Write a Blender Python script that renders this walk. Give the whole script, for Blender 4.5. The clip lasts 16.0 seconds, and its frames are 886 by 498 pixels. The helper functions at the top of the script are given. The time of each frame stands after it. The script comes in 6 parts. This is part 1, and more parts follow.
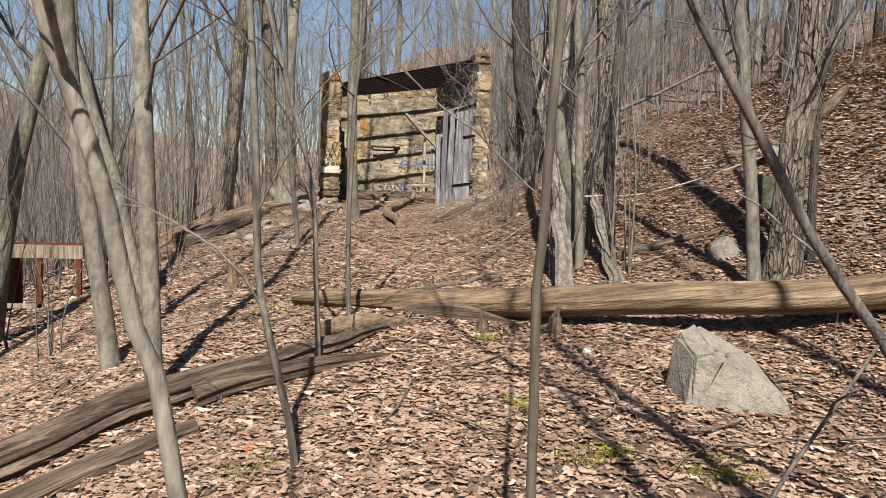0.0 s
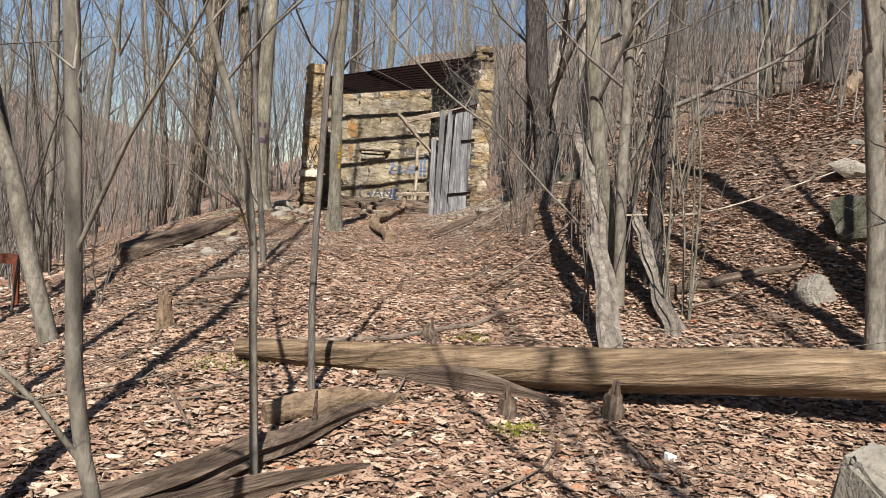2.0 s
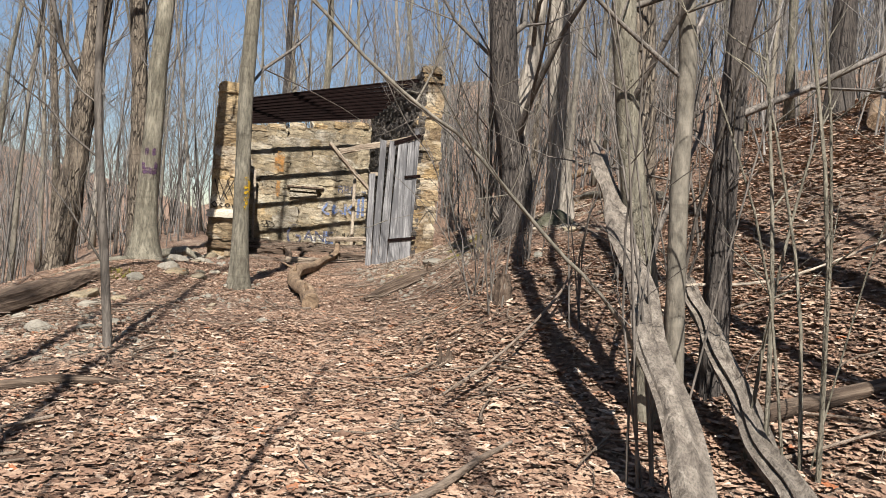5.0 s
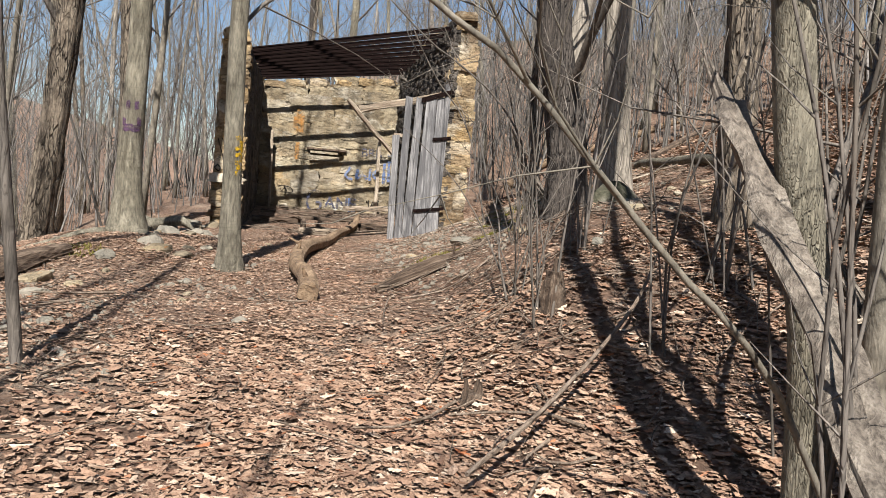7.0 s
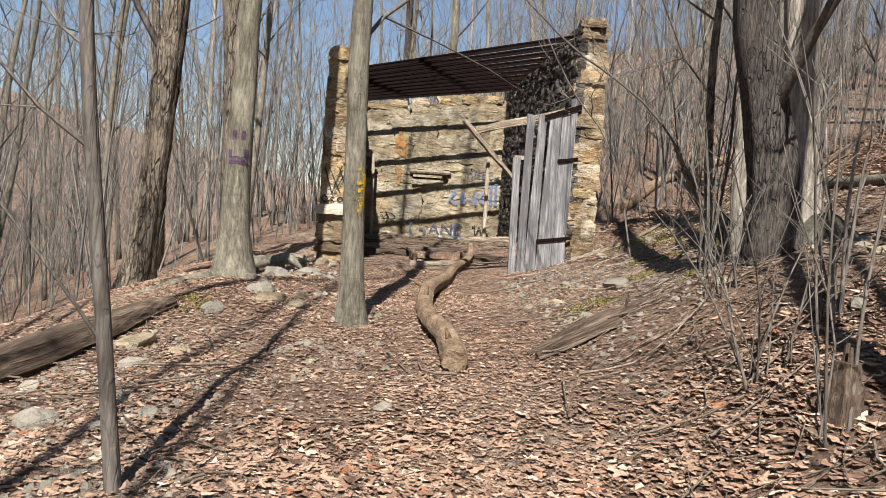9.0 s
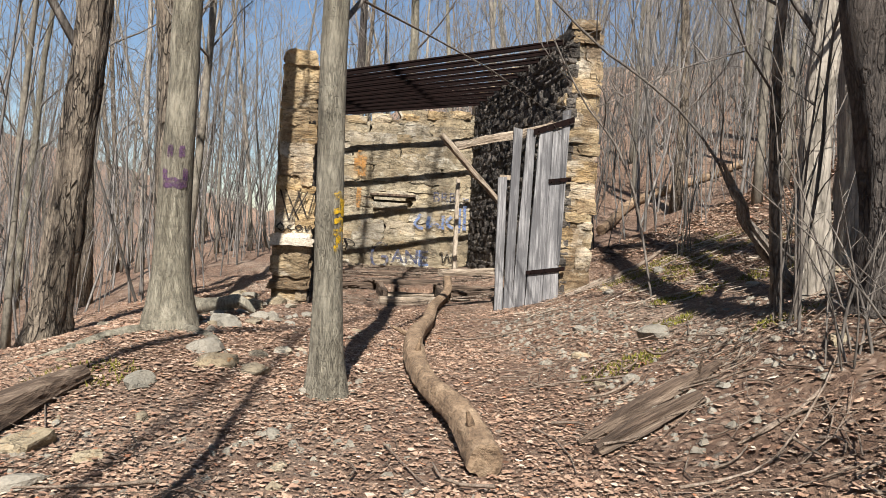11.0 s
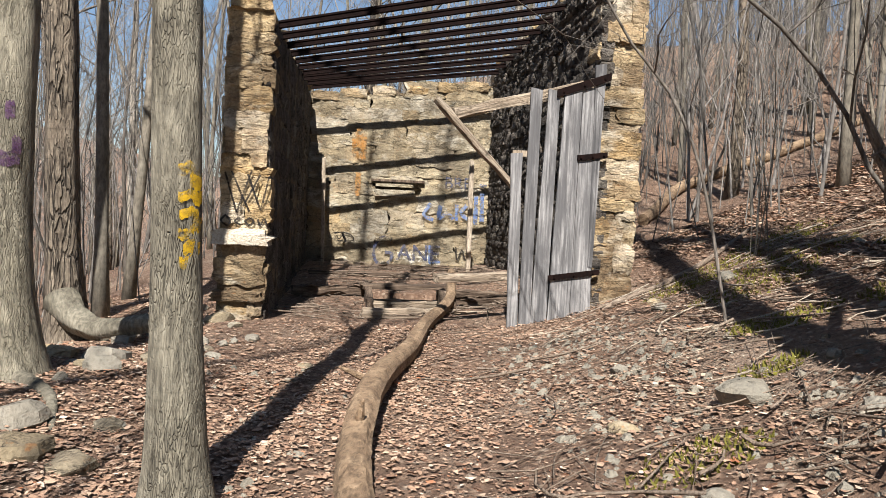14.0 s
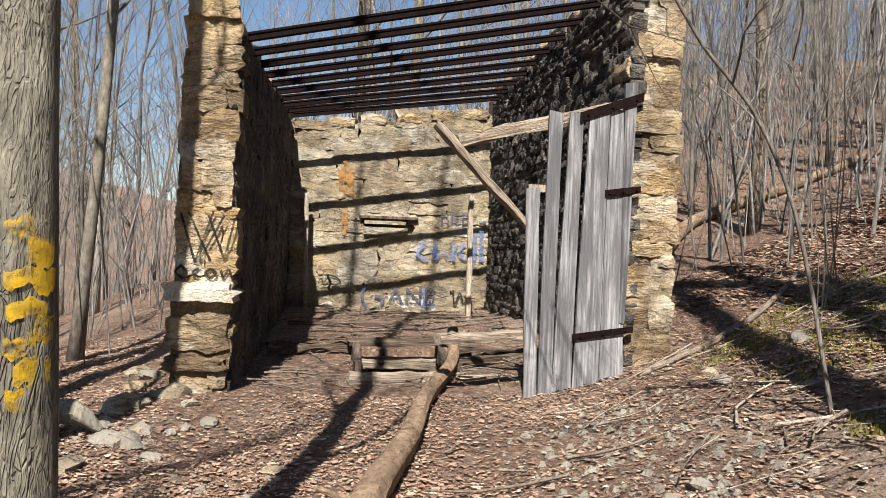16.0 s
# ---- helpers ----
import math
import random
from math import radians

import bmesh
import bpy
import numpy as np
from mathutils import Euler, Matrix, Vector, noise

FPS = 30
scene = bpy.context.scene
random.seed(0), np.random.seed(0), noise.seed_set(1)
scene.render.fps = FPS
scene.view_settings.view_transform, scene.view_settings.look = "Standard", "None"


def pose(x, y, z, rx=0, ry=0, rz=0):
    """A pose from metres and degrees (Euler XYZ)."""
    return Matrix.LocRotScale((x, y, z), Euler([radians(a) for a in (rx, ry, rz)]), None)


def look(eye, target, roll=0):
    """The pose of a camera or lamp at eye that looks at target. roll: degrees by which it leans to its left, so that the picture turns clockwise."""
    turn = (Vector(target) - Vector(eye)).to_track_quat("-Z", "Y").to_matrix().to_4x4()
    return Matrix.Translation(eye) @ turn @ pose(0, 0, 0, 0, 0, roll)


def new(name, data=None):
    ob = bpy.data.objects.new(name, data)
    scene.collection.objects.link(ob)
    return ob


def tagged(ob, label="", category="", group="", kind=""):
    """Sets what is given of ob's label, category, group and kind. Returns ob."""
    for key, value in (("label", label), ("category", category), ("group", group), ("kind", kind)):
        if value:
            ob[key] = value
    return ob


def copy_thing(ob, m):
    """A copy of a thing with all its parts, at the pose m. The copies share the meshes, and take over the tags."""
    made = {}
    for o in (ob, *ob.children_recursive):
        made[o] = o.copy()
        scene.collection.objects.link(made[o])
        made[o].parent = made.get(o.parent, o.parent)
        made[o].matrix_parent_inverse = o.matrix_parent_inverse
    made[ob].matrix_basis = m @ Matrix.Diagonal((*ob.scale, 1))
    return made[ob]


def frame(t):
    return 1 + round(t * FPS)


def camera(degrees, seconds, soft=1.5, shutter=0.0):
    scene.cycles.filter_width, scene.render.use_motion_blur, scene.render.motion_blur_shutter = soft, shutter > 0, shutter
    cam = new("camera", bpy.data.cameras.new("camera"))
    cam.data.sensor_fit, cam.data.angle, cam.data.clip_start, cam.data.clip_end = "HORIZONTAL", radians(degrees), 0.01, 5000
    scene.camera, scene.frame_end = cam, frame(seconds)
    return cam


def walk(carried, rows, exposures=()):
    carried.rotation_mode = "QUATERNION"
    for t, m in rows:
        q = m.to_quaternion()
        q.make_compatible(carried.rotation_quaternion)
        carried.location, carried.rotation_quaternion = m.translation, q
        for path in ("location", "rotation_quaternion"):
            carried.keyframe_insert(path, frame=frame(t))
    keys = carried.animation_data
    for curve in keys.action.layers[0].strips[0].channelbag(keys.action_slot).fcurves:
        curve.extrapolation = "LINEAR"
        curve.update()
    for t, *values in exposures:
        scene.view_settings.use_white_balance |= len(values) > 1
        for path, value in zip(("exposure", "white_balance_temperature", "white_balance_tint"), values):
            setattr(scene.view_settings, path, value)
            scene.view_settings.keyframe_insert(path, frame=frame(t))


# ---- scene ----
cam = camera(61.0, 16.0, 0.55)
EXPOSURE = 1.28
METRES, EYE, TILT, LEAN, TURN = 11.0, 1.5, -5.0, -2.0, -9.0
ROWS = [
    (0.0, 0.0, 0.0, 0.0, 0.0, 0.0, -0.0),
    (0.5, -0.0044, 0.0302, 0.0012, 0.42, 0.3, -0.95),
    (1.0, 0.0033, 0.0675, 0.0044, -2.24, -0.51, -0.72),
    (1.5, 0.0003, 0.1028, 0.0108, -1.86, -0.72, -0.17),
    (2.0, -0.0097, 0.1442, 0.0141, -0.98, 0.6, -1.54),
    (2.5, -0.0152, 0.1826, 0.0215, -1.05, 4.79, -2.17),
    (3.0, -0.0088, 0.2157, 0.0247, -7.72, 4.69, -1.18),
    (3.5, -0.0073, 0.2559, 0.0253, -8.87, 3.68, -0.48),
    (4.0, -0.0089, 0.2903, 0.0322, -8.59, 4.18, -1.08),
    (4.5, -0.0069, 0.3215, 0.0349, -6.62, 4.17, -1.38),
    (7.0, 0.0088, 0.4758, 0.0566, -2.96, 1.05, -2.62),
    (7.5, 0.01, 0.5074, 0.0617, 3.27, 0.25, -1.26),
    (8.0, 0.0025, 0.5235, 0.0633, 5.86, 0.25, -2.48),
    (8.5, -0.0183, 0.5453, 0.0712, 4.71, 1.06, -2.28),
    (11.0, -0.0743, 0.685, 0.0952, -0.64, 3.67, -1.02),
    (11.5, -0.0731, 0.7143, 0.1008, -1.99, 3.87, -0.42),
    (12.0, -0.0622, 0.7434, 0.1016, -2.21, 4.07, 0.15),
    (12.5, -0.0546, 0.7712, 0.1075, -1.42, 4.06, 0.34),
    (13.0, -0.052, 0.8025, 0.1119, -0.04, 3.86, 0.18),
    (13.5, -0.0395, 0.8272, 0.1107, 1.21, 3.4, -0.34),
    (14.0, -0.0426, 0.8571, 0.1135, 2.1, 2.84, -0.81),
    (14.5, -0.0485, 0.8835, 0.1191, 2.48, 2.38, -1.04),
    (15.0, -0.0515, 0.9121, 0.1218, 2.42, 2.56, -0.97),
    (15.5, -0.0574, 0.9364, 0.1267, 1.87, 3.62, -0.7),
    (16.0, -0.0551, 0.9524, 0.1326, 1.28, 5.26, -0.32),
]
walk(cam, [(t, pose(0, 0, EYE, TILT, LEAN, TURN) @ pose(METRES * x, METRES * y, METRES * z, 90 + pitch, roll, yaw)) for t, x, y, z, yaw, pitch, roll in ROWS],
     exposures=[(0.0, EXPOSURE - 0.2), (4.0, EXPOSURE - 0.1), (8.0, EXPOSURE - 0.06), (12.0, EXPOSURE + 0.02), (16.0, EXPOSURE + 0.06)])

# ---- world and sun ----
SUN_AZ, SUN_EL = 11.5, 48.0          # the light runs towards +y, turned a little to +x
world = bpy.data.worlds.new("sky")
scene.world = world
world.use_nodes = True
wn = world.node_tree.nodes
sky = wn.new("ShaderNodeTexSky")
sky.sky_type = "NISHITA"
sky.sun_disc = False
sky.sun_elevation = radians(SUN_EL)
sky.sun_rotation = radians(180 + SUN_AZ)
sky.air_density, sky.dust_density, sky.ozone_density = 1.0, 0.3, 2.2
world.node_tree.links.new(sky.outputs[0], wn["Background"].inputs[0])
wn["Background"].inputs[1].default_value = 0.05
sun_data = bpy.data.lights.new("sun", "SUN")
sun_data.energy, sun_data.angle, sun_data.color = 5.0, radians(0.55), (1.0, 0.96, 0.925)
sun = new("sun", sun_data)
_c = math.cos(radians(SUN_EL))
_way = Vector((math.sin(radians(SUN_AZ)) * _c, math.cos(radians(SUN_AZ)) * _c, -math.sin(radians(SUN_EL))))
sun.matrix_world = look((-3, -20, 30), Vector((-3, -20, 30)) + _way)


# ---- materials ----
class Mat:
    """A small builder of node materials."""

    def __init__(self, name, rough=0.85, metal=0.0):
        self.m = bpy.data.materials.new(name)
        self.m.use_nodes = True
        self.t = self.m.node_tree
        self.b = self.t.nodes["Principled BSDF"]
        self.b.inputs["Roughness"].default_value = rough
        self.b.inputs["Metallic"].default_value = metal
        self.b.inputs["Specular IOR Level"].default_value = 0.3

    def node(self, kind, **kw):
        n = self.t.nodes.new(kind)
        for k, v in kw.items():
            if k == "op":
                n.operation = v
            elif k == "blend":
                n.blend_type = v
            elif k == "feature":
                n.feature = v
        return n

    def link(self, a, b):
        self.t.links.new(a, b)

    def coords(self, scale=(1, 1, 1), obj=True):
        c = self.node("ShaderNodeTexCoord")
        m = self.node("ShaderNodeMapping")
        m.inputs["Scale"].default_value = scale
        if obj:
            self.link(c.outputs["Object"], m.inputs["Vector"])
        else:
            g = self.node("ShaderNodeNewGeometry")
            self.link(g.outputs["Position"], m.inputs["Vector"])
        return m.outputs["Vector"]

    def noise(self, vec, scale, detail=4.0, rough=0.6, dist=0.0):
        n = self.node("ShaderNodeTexNoise")
        self.link(vec, n.inputs["Vector"])
        n.inputs["Scale"].default_value = scale
        n.inputs["Detail"].default_value = detail
        n.inputs["Roughness"].default_value = rough
        n.inputs["Distortion"].default_value = dist
        return n.outputs[0]

    def voronoi(self, vec, scale, feature="F1"):
        n = self.node("ShaderNodeTexVoronoi", feature=feature)
        self.link(vec, n.inputs["Vector"])
        n.inputs["Scale"].default_value = scale
        return n

    def ramp(self, fac, stops):
        n = self.node("ShaderNodeValToRGB")
        r = n.color_ramp
        while len(r.elements) < len(stops):
            r.elements.new(0.5)
        for e, (p, c) in zip(r.elements, stops):
            e.position = p
            e.color = (*c, 1) if len(c) == 3 else c
        self.link(fac, n.inputs[0])
        return n.outputs[0]

    def mix(self, fac, a, b, blend="MIX"):
        n = self.node("ShaderNodeMix")
        n.data_type = "RGBA"
        n.blend_type = blend
        for v, i in ((fac, 0), (a, 6), (b, 7)):
            if isinstance(v, (int, float)):
                n.inputs[i].default_value = v
            elif isinstance(v, tuple):
                n.inputs[i].default_value = (*v, 1)
            else:
                self.link(v, n.inputs[i])
        return n.outputs[2]

    def math(self, op, a, b=0.5):
        n = self.node("ShaderNodeMath", op=op)
        for v, i in ((a, 0), (b, 1)):
            if isinstance(v, (int, float)):
                n.inputs[i].default_value = v
            else:
                self.link(v, n.inputs[i])
        return n.outputs[0]

    def random(self, island=False):
        if island:
            return self.node("ShaderNodeNewGeometry").outputs["Random Per Island"]
        return self.node("ShaderNodeObjectInfo").outputs["Random"]

    def colour(self, c):
        if isinstance(c, tuple):
            self.b.inputs["Base Color"].default_value = (*c, 1)
        else:
            g = self.node("ShaderNodeGamma")
            g.inputs[1].default_value = 1.42
            self.link(c, g.inputs[0])
            self.link(g.outputs[0], self.b.inputs["Base Color"])

    def bump(self, height, strength=0.5, dist=0.02):
        n = self.node("ShaderNodeBump")
        n.inputs["Strength"].default_value = strength
        n.inputs["Distance"].default_value = dist
        self.link(height, n.inputs["Height"])
        self.link(n.outputs[0], self.b.inputs["Normal"])
        return self.m


def grey_bark(name, low, high, rand=0.5, ridge=14.0, strength=0.6, patch=(0.30, 0.29, 0.25), furrow=0.5, cell=38.0, stretch=0.16, island=False):
    m = Mat(name, 0.9)
    v = m.coords((1, 1, stretch), False)
    fine = m.noise(v, ridge * 4, 6, 0.65)
    streak = m.noise(v, ridge, 5, 0.7, 0.4)
    big = m.noise(m.coords((1, 1, 0.6), False), 3.2, 3, 0.6)
    base = m.ramp(streak, [(0.28, low), (0.55, tuple((a + b) / 2 for a, b in zip(low, high))), (0.75, high)])
    base = m.mix(m.ramp(big, [(0.45, (0, 0, 0)), (0.7, (0.6, 0.6, 0.6))]), base, patch)
    base = m.mix(m.math("MULTIPLY", m.random(island), rand), base, (0.155, 0.143, 0.125))
    base = m.mix(m.ramp(fine, [(0.3, (0.55, 0.55, 0.55)), (0.6, (1, 1, 1))]), (0, 0, 0), base)
    warp = m.noise(m.coords((1, 1, 0.3), False), 9, 3, 0.6)
    wv = m.node("ShaderNodeVectorMath", op="MULTIPLY_ADD")
    m.link(m.coords((1, 1, stretch * 0.65), False), wv.inputs[0])
    wv.inputs[1].default_value = (1, 1, 1)
    sc = m.node("ShaderNodeVectorMath", op="SCALE")
    m.link(warp, sc.inputs[0])
    sc.inputs["Scale"].default_value = 0.085
    m.link(sc.outputs[0], wv.inputs[2])
    vo = m.voronoi(wv.outputs[0], cell, "DISTANCE_TO_EDGE")
    crack = m.ramp(vo.outputs["Distance"], [(0.0, (0, 0, 0)), (0.11, (1, 1, 1))])
    crack = m.math("MAXIMUM", crack, m.ramp(big, [(0.42, (0, 0, 0)), (0.66, (0.9, 0.9, 0.9))]))
    dark = tuple(x * 0.35 for x in low)
    base = m.mix(m.math("SUBTRACT", 1.0, m.math("MULTIPLY", m.math("SUBTRACT", 1.0, crack), furrow)), dark, base)
    ring = m.noise(m.coords((0.5, 0.5, 6), False), 4, 4, 0.7)
    base = m.mix(m.ramp(ring, [(0.56, (0, 0, 0)), (0.72, (0.45, 0.45, 0.45))]), base, tuple(x * 0.7 for x in low))
    m.colour(base)
    h = m.math("ADD", m.math("ADD", streak, m.math("MULTIPLY", crack, furrow * 1.6)), m.math("MULTIPLY", fine, 0.5))
    return m.bump(h, strength, 0.025)


BARK = grey_bark("beech_bark", (0.21, 0.19, 0.145), (0.53, 0.495, 0.40), 0.3, 13, 0.9, patch=(0.47, 0.44, 0.36), furrow=0.16, cell=110, stretch=0.22)
# darker smooth bark: the near sapling's shade is put into its colour
BARK_SHADED = grey_bark("shaded_sapling_bark", (0.13, 0.11, 0.085), (0.27, 0.24, 0.195), 0.1, 9.0, 0.35, (0.20, 0.18, 0.145), 0.06, 44)
BARK_SMOOTH = grey_bark("smooth_bark", (0.25, 0.225, 0.18), (0.50, 0.455, 0.38), 0.45, 9.0, 0.35, (0.34, 0.32, 0.27), 0.06, 44, 0.4)
BARK_ROUGH = grey_bark("shaggy_bark", (0.16, 0.13, 0.10), (0.58, 0.51, 0.41), 0.2, 20.0, 1.0, (0.40, 0.34, 0.27), 0.75, 26, 0.26)
BARK_DARK = grey_bark("dark_bark", (0.10, 0.087, 0.077), (0.32, 0.285, 0.25), 0.2, 26.0, 1.0, (0.20, 0.175, 0.15), 0.5, 40)
BARK_PALE = grey_bark("pale_bark", (0.32, 0.29, 0.24), (0.60, 0.55, 0.48), 0.1, 10.0, 0.6, (0.50, 0.46, 0.40), 0.5, 20)
BARK_BRUSH = grey_bark("brush_bark", (0.27, 0.252, 0.232), (0.58, 0.55, 0.51), 0.8, 8.0, 0.3, (0.42, 0.395, 0.365), 0.06, 44, 0.4, island=True)
BARK_TWIG = grey_bark("twig_bark", (0.20, 0.178, 0.155), (0.44, 0.40, 0.355), 0.45, 10.0, 0.3, (0.24, 0.21, 0.17))


def dead_wood(name, low, mid, high, along=(1, 1, 1), scale=16.0):
    m = Mat(name, 0.88)
    v = m.coords(along)
    a = m.noise(v, scale, 7, 0.7, 0.6)
    b = m.noise(v, scale * 5, 5, 0.6)
    big = m.noise(m.coords(), 2.6, 3, 0.6)
    c = m.ramp(a, [(0.25, low), (0.48, mid), (0.72, high)])
    c = m.mix(m.ramp(big, [(0.4, (0, 0, 0)), (0.75, (0.55, 0.55, 0.55))]), c, tuple(x * 0.6 for x in mid))
    c = m.mix(m.ramp(b, [(0.25, (0.5, 0.5, 0.5)), (0.55, (1, 1, 1))]), (0.02, 0.016, 0.012), c)
    m.colour(c)
    return m.bump(m.math("ADD", a, m.math("MULTIPLY", b, 0.4)), 0.9, 0.03)


# timber is modelled along its own z axis, so the grain runs along z
LOG_WOOD = dead_wood("fallen_log_wood", (0.06, 0.042, 0.028), (0.30, 0.225, 0.15), (0.56, 0.455, 0.33), (1, 1, 0.07), 17)
OLD_WOOD = dead_wood("rotting_wood", (0.045, 0.034, 0.027), (0.19, 0.145, 0.11), (0.44, 0.365, 0.29), (1, 1, 0.06), 20)
SILVER = dead_wood("silvered_wood", (0.10, 0.085, 0.07), (0.30, 0.265, 0.225), (0.50, 0.455, 0.39), (1, 1, 0.10), 22)
BROWN_LOG = dead_wood("bark_log", (0.14, 0.10, 0.07), (0.33, 0.25, 0.175), (0.50, 0.40, 0.29), (1, 1, 0.6), 9)
BEAM = dead_wood("old_beam", (0.15, 0.115, 0.085), (0.44, 0.37, 0.29), (0.64, 0.57, 0.47), (1, 1, 0.05), 30)
STICK = dead_wood("stick_wood", (0.14, 0.11, 0.085), (0.33, 0.27, 0.215), (0.50, 0.43, 0.36), (1, 1, 0.2), 20)
PALE_STICK = dead_wood("pale_stick", (0.3, 0.25, 0.19), (0.55, 0.48, 0.39), (0.72, 0.65, 0.55), (1, 1, 0.2), 20)


def board_wood():
    m = Mat("weathered_board", 0.85)
    v = m.coords((1, 1, 0.035))
    a = m.noise(v, 55, 6, 0.65, 0.3)
    b = m.noise(m.coords((2.2, 1, 0.42), False), 3.4, 6, 0.7)
    c = m.ramp(a, [(0.30, (0.045, 0.043, 0.042)), (0.47, (0.27, 0.263, 0.257)), (0.66, (0.52, 0.508, 0.49))])
    c = m.mix(m.ramp(b, [(0.40, (0, 0, 0)), (0.58, (0.8, 0.8, 0.8))]), c, (0.105, 0.103, 0.105))
    c = m.mix(0.25, c, m.ramp(m.random(), [(0.0, (0.08, 0.077, 0.075)), (0.5, (0.28, 0.275, 0.27)), (1.0, (0.42, 0.41, 0.395))]))
    m.colour(c)
    return m.bump(a, 0.6, 0.008)


BOARD = board_wood()


def stone_mat(name, tones, stain=0.5, dark=(0.13, 0.11, 0.085), scale=1.0, tint=None, light=(0.60, 0.48, 0.30), rust=0.6, lam=1.4, deep=0.03, pale=0.25, crack=0.7):
    m = Mat(name, 0.92)
    v = m.coords((1, 1, 1), False)
    fl = m.coords((1, 1, lam), False)
    r = m.random()
    base = m.ramp(r, tones)
    n1 = m.noise(fl, 7.0 * scale, 7, 0.62, 0.15)
    n2 = m.noise(v, 60.0 * scale, 5, 0.65)
    n3 = m.noise(v, 1.7, 4, 0.6)
    n4 = m.noise(fl, 22.0 * scale, 4, 0.6)
    c = m.mix(m.ramp(n1, [(0.35, (0, 0, 0)), (0.7, (0.7, 0.7, 0.7))]), base, light)
    c = m.mix(m.math("MULTIPLY", m.ramp(n3, [(0.42, (0, 0, 0)), (0.62, (1, 1, 1))]), stain), c, dark)
    n5 = m.noise(m.coords((1, 1, 0.7), False), 5.5, 6, 0.75, 0.5)
    c = m.mix(m.math("MULTIPLY", m.ramp(n5, [(0.50, (0, 0, 0)), (0.66, (1, 1, 1))]), stain), c, tuple(x * 1.3 for x in dark))
    c = m.mix(m.ramp(n4, [(0.60, (0, 0, 0)), (0.78, (rust, rust, rust))]), c, (0.44, 0.21, 0.07))
    c = m.mix(m.ramp(n2, [(0.25, (0.62, 0.62, 0.62)), (0.55, (1, 1, 1))]), (0.05, 0.04, 0.03), c)
    n6 = m.noise(m.coords((1, 1, 1.6), False), 2.9, 5, 0.7, 0.4)
    c = m.mix(m.ramp(n6, [(0.54, (0, 0, 0)), (0.68, (pale, pale, pale))]), c, (0.58, 0.55, 0.47))
    bed = m.noise(m.coords((0.8, 0.8, 2.4), False), 3.2 * scale, 5, 0.66, 0.6)
    line = m.ramp(m.math("ABSOLUTE", m.math("SUBTRACT", bed, 0.5)), [(0.008, (1, 1, 1)), (0.03, (0, 0, 0))])
    c = m.mix(m.math("MULTIPLY", line, m.ramp(n1, [(0.42, (0, 0, 0)), (0.58, (crack, crack, crack))])), c, tuple(x * 0.5 for x in dark))
    if tint:
        c = m.mix(tint[0], c, tint[1])
    m.colour(c)
    return m.bump(m.math("SUBTRACT", m.math("ADD", n1, m.math("MULTIPLY", n2, 0.3)), m.math("MULTIPLY", line, 0.35 * crack)), 1.0, deep * 1.6)


SAND = [(0.0, (0.46, 0.33, 0.17)), (0.3, (0.58, 0.49, 0.33)), (0.5, (0.40, 0.305, 0.195)), (0.7, (0.66, 0.60, 0.49)), (0.85, (0.53, 0.43, 0.28)), (1.0, (0.33, 0.245, 0.155))]
STONE = stone_mat("sandstone", SAND, 0.62, (0.12, 0.085, 0.055), light=(0.68, 0.58, 0.41), pale=0.6, crack=0.5, lam=2.6)
STONE_BACK = stone_mat("sandstone_weathered", [(0.0, (0.43, 0.355, 0.24)), (0.3, (0.50, 0.45, 0.345)), (0.6, (0.38, 0.315, 0.22)), (0.8, (0.56, 0.525, 0.45)), (1.0, (0.47, 0.36, 0.21))], 0.6, (0.16, 0.138, 0.105), light=(0.55, 0.475, 0.34), pale=0.7, crack=0.45)
STONE_PALE = stone_mat("sandstone_bleached", [(0.0, (0.60, 0.54, 0.43)), (1.0, (0.66, 0.61, 0.52))], 0.4, (0.24, 0.19, 0.13), light=(0.68, 0.63, 0.54), pale=0.5, crack=0.1, lam=1.6)
# dark weathered stone of the inner faces, toned down further for their shade
STONE_DARK = stone_mat("sandstone_dark_shaded", [(0.0, (0.17, 0.15, 0.125)), (0.4, (0.30, 0.27, 0.235)), (0.7, (0.12, 0.10, 0.085)), (1.0, (0.22, 0.19, 0.155))], 0.6, (0.05, 0.045, 0.04), light=(0.36, 0.33, 0.29), rust=0.2, lam=0.6, deep=0.05, scale=1.6)
MORTAR = stone_mat("mortar", [(0.0, (0.30, 0.25, 0.18)), (1.0, (0.26, 0.21, 0.15))], 0.7, (0.09, 0.075, 0.06), 2.0, light=(0.30, 0.24, 0.16))
ROCK = stone_mat("grey_fieldstone", [(0.0, (0.42, 0.375, 0.30)), (0.5, (0.54, 0.48, 0.39)), (1.0, (0.40, 0.36, 0.30))], 0.4, (0.14, 0.13, 0.105), 0.8, (0.35, (0.27, 0.265, 0.235)), light=(0.38, 0.36, 0.31), rust=0.12, lam=1.0, crack=0.0)
ROCK_MOSS = stone_mat("mossy_rock", [(0.0, (0.30, 0.28, 0.24)), (1.0, (0.26, 0.24, 0.2))], 0.8, (0.055, 0.06, 0.028), 0.8, light=(0.30, 0.28, 0.24), rust=0.1, lam=1.0, crack=0.0)


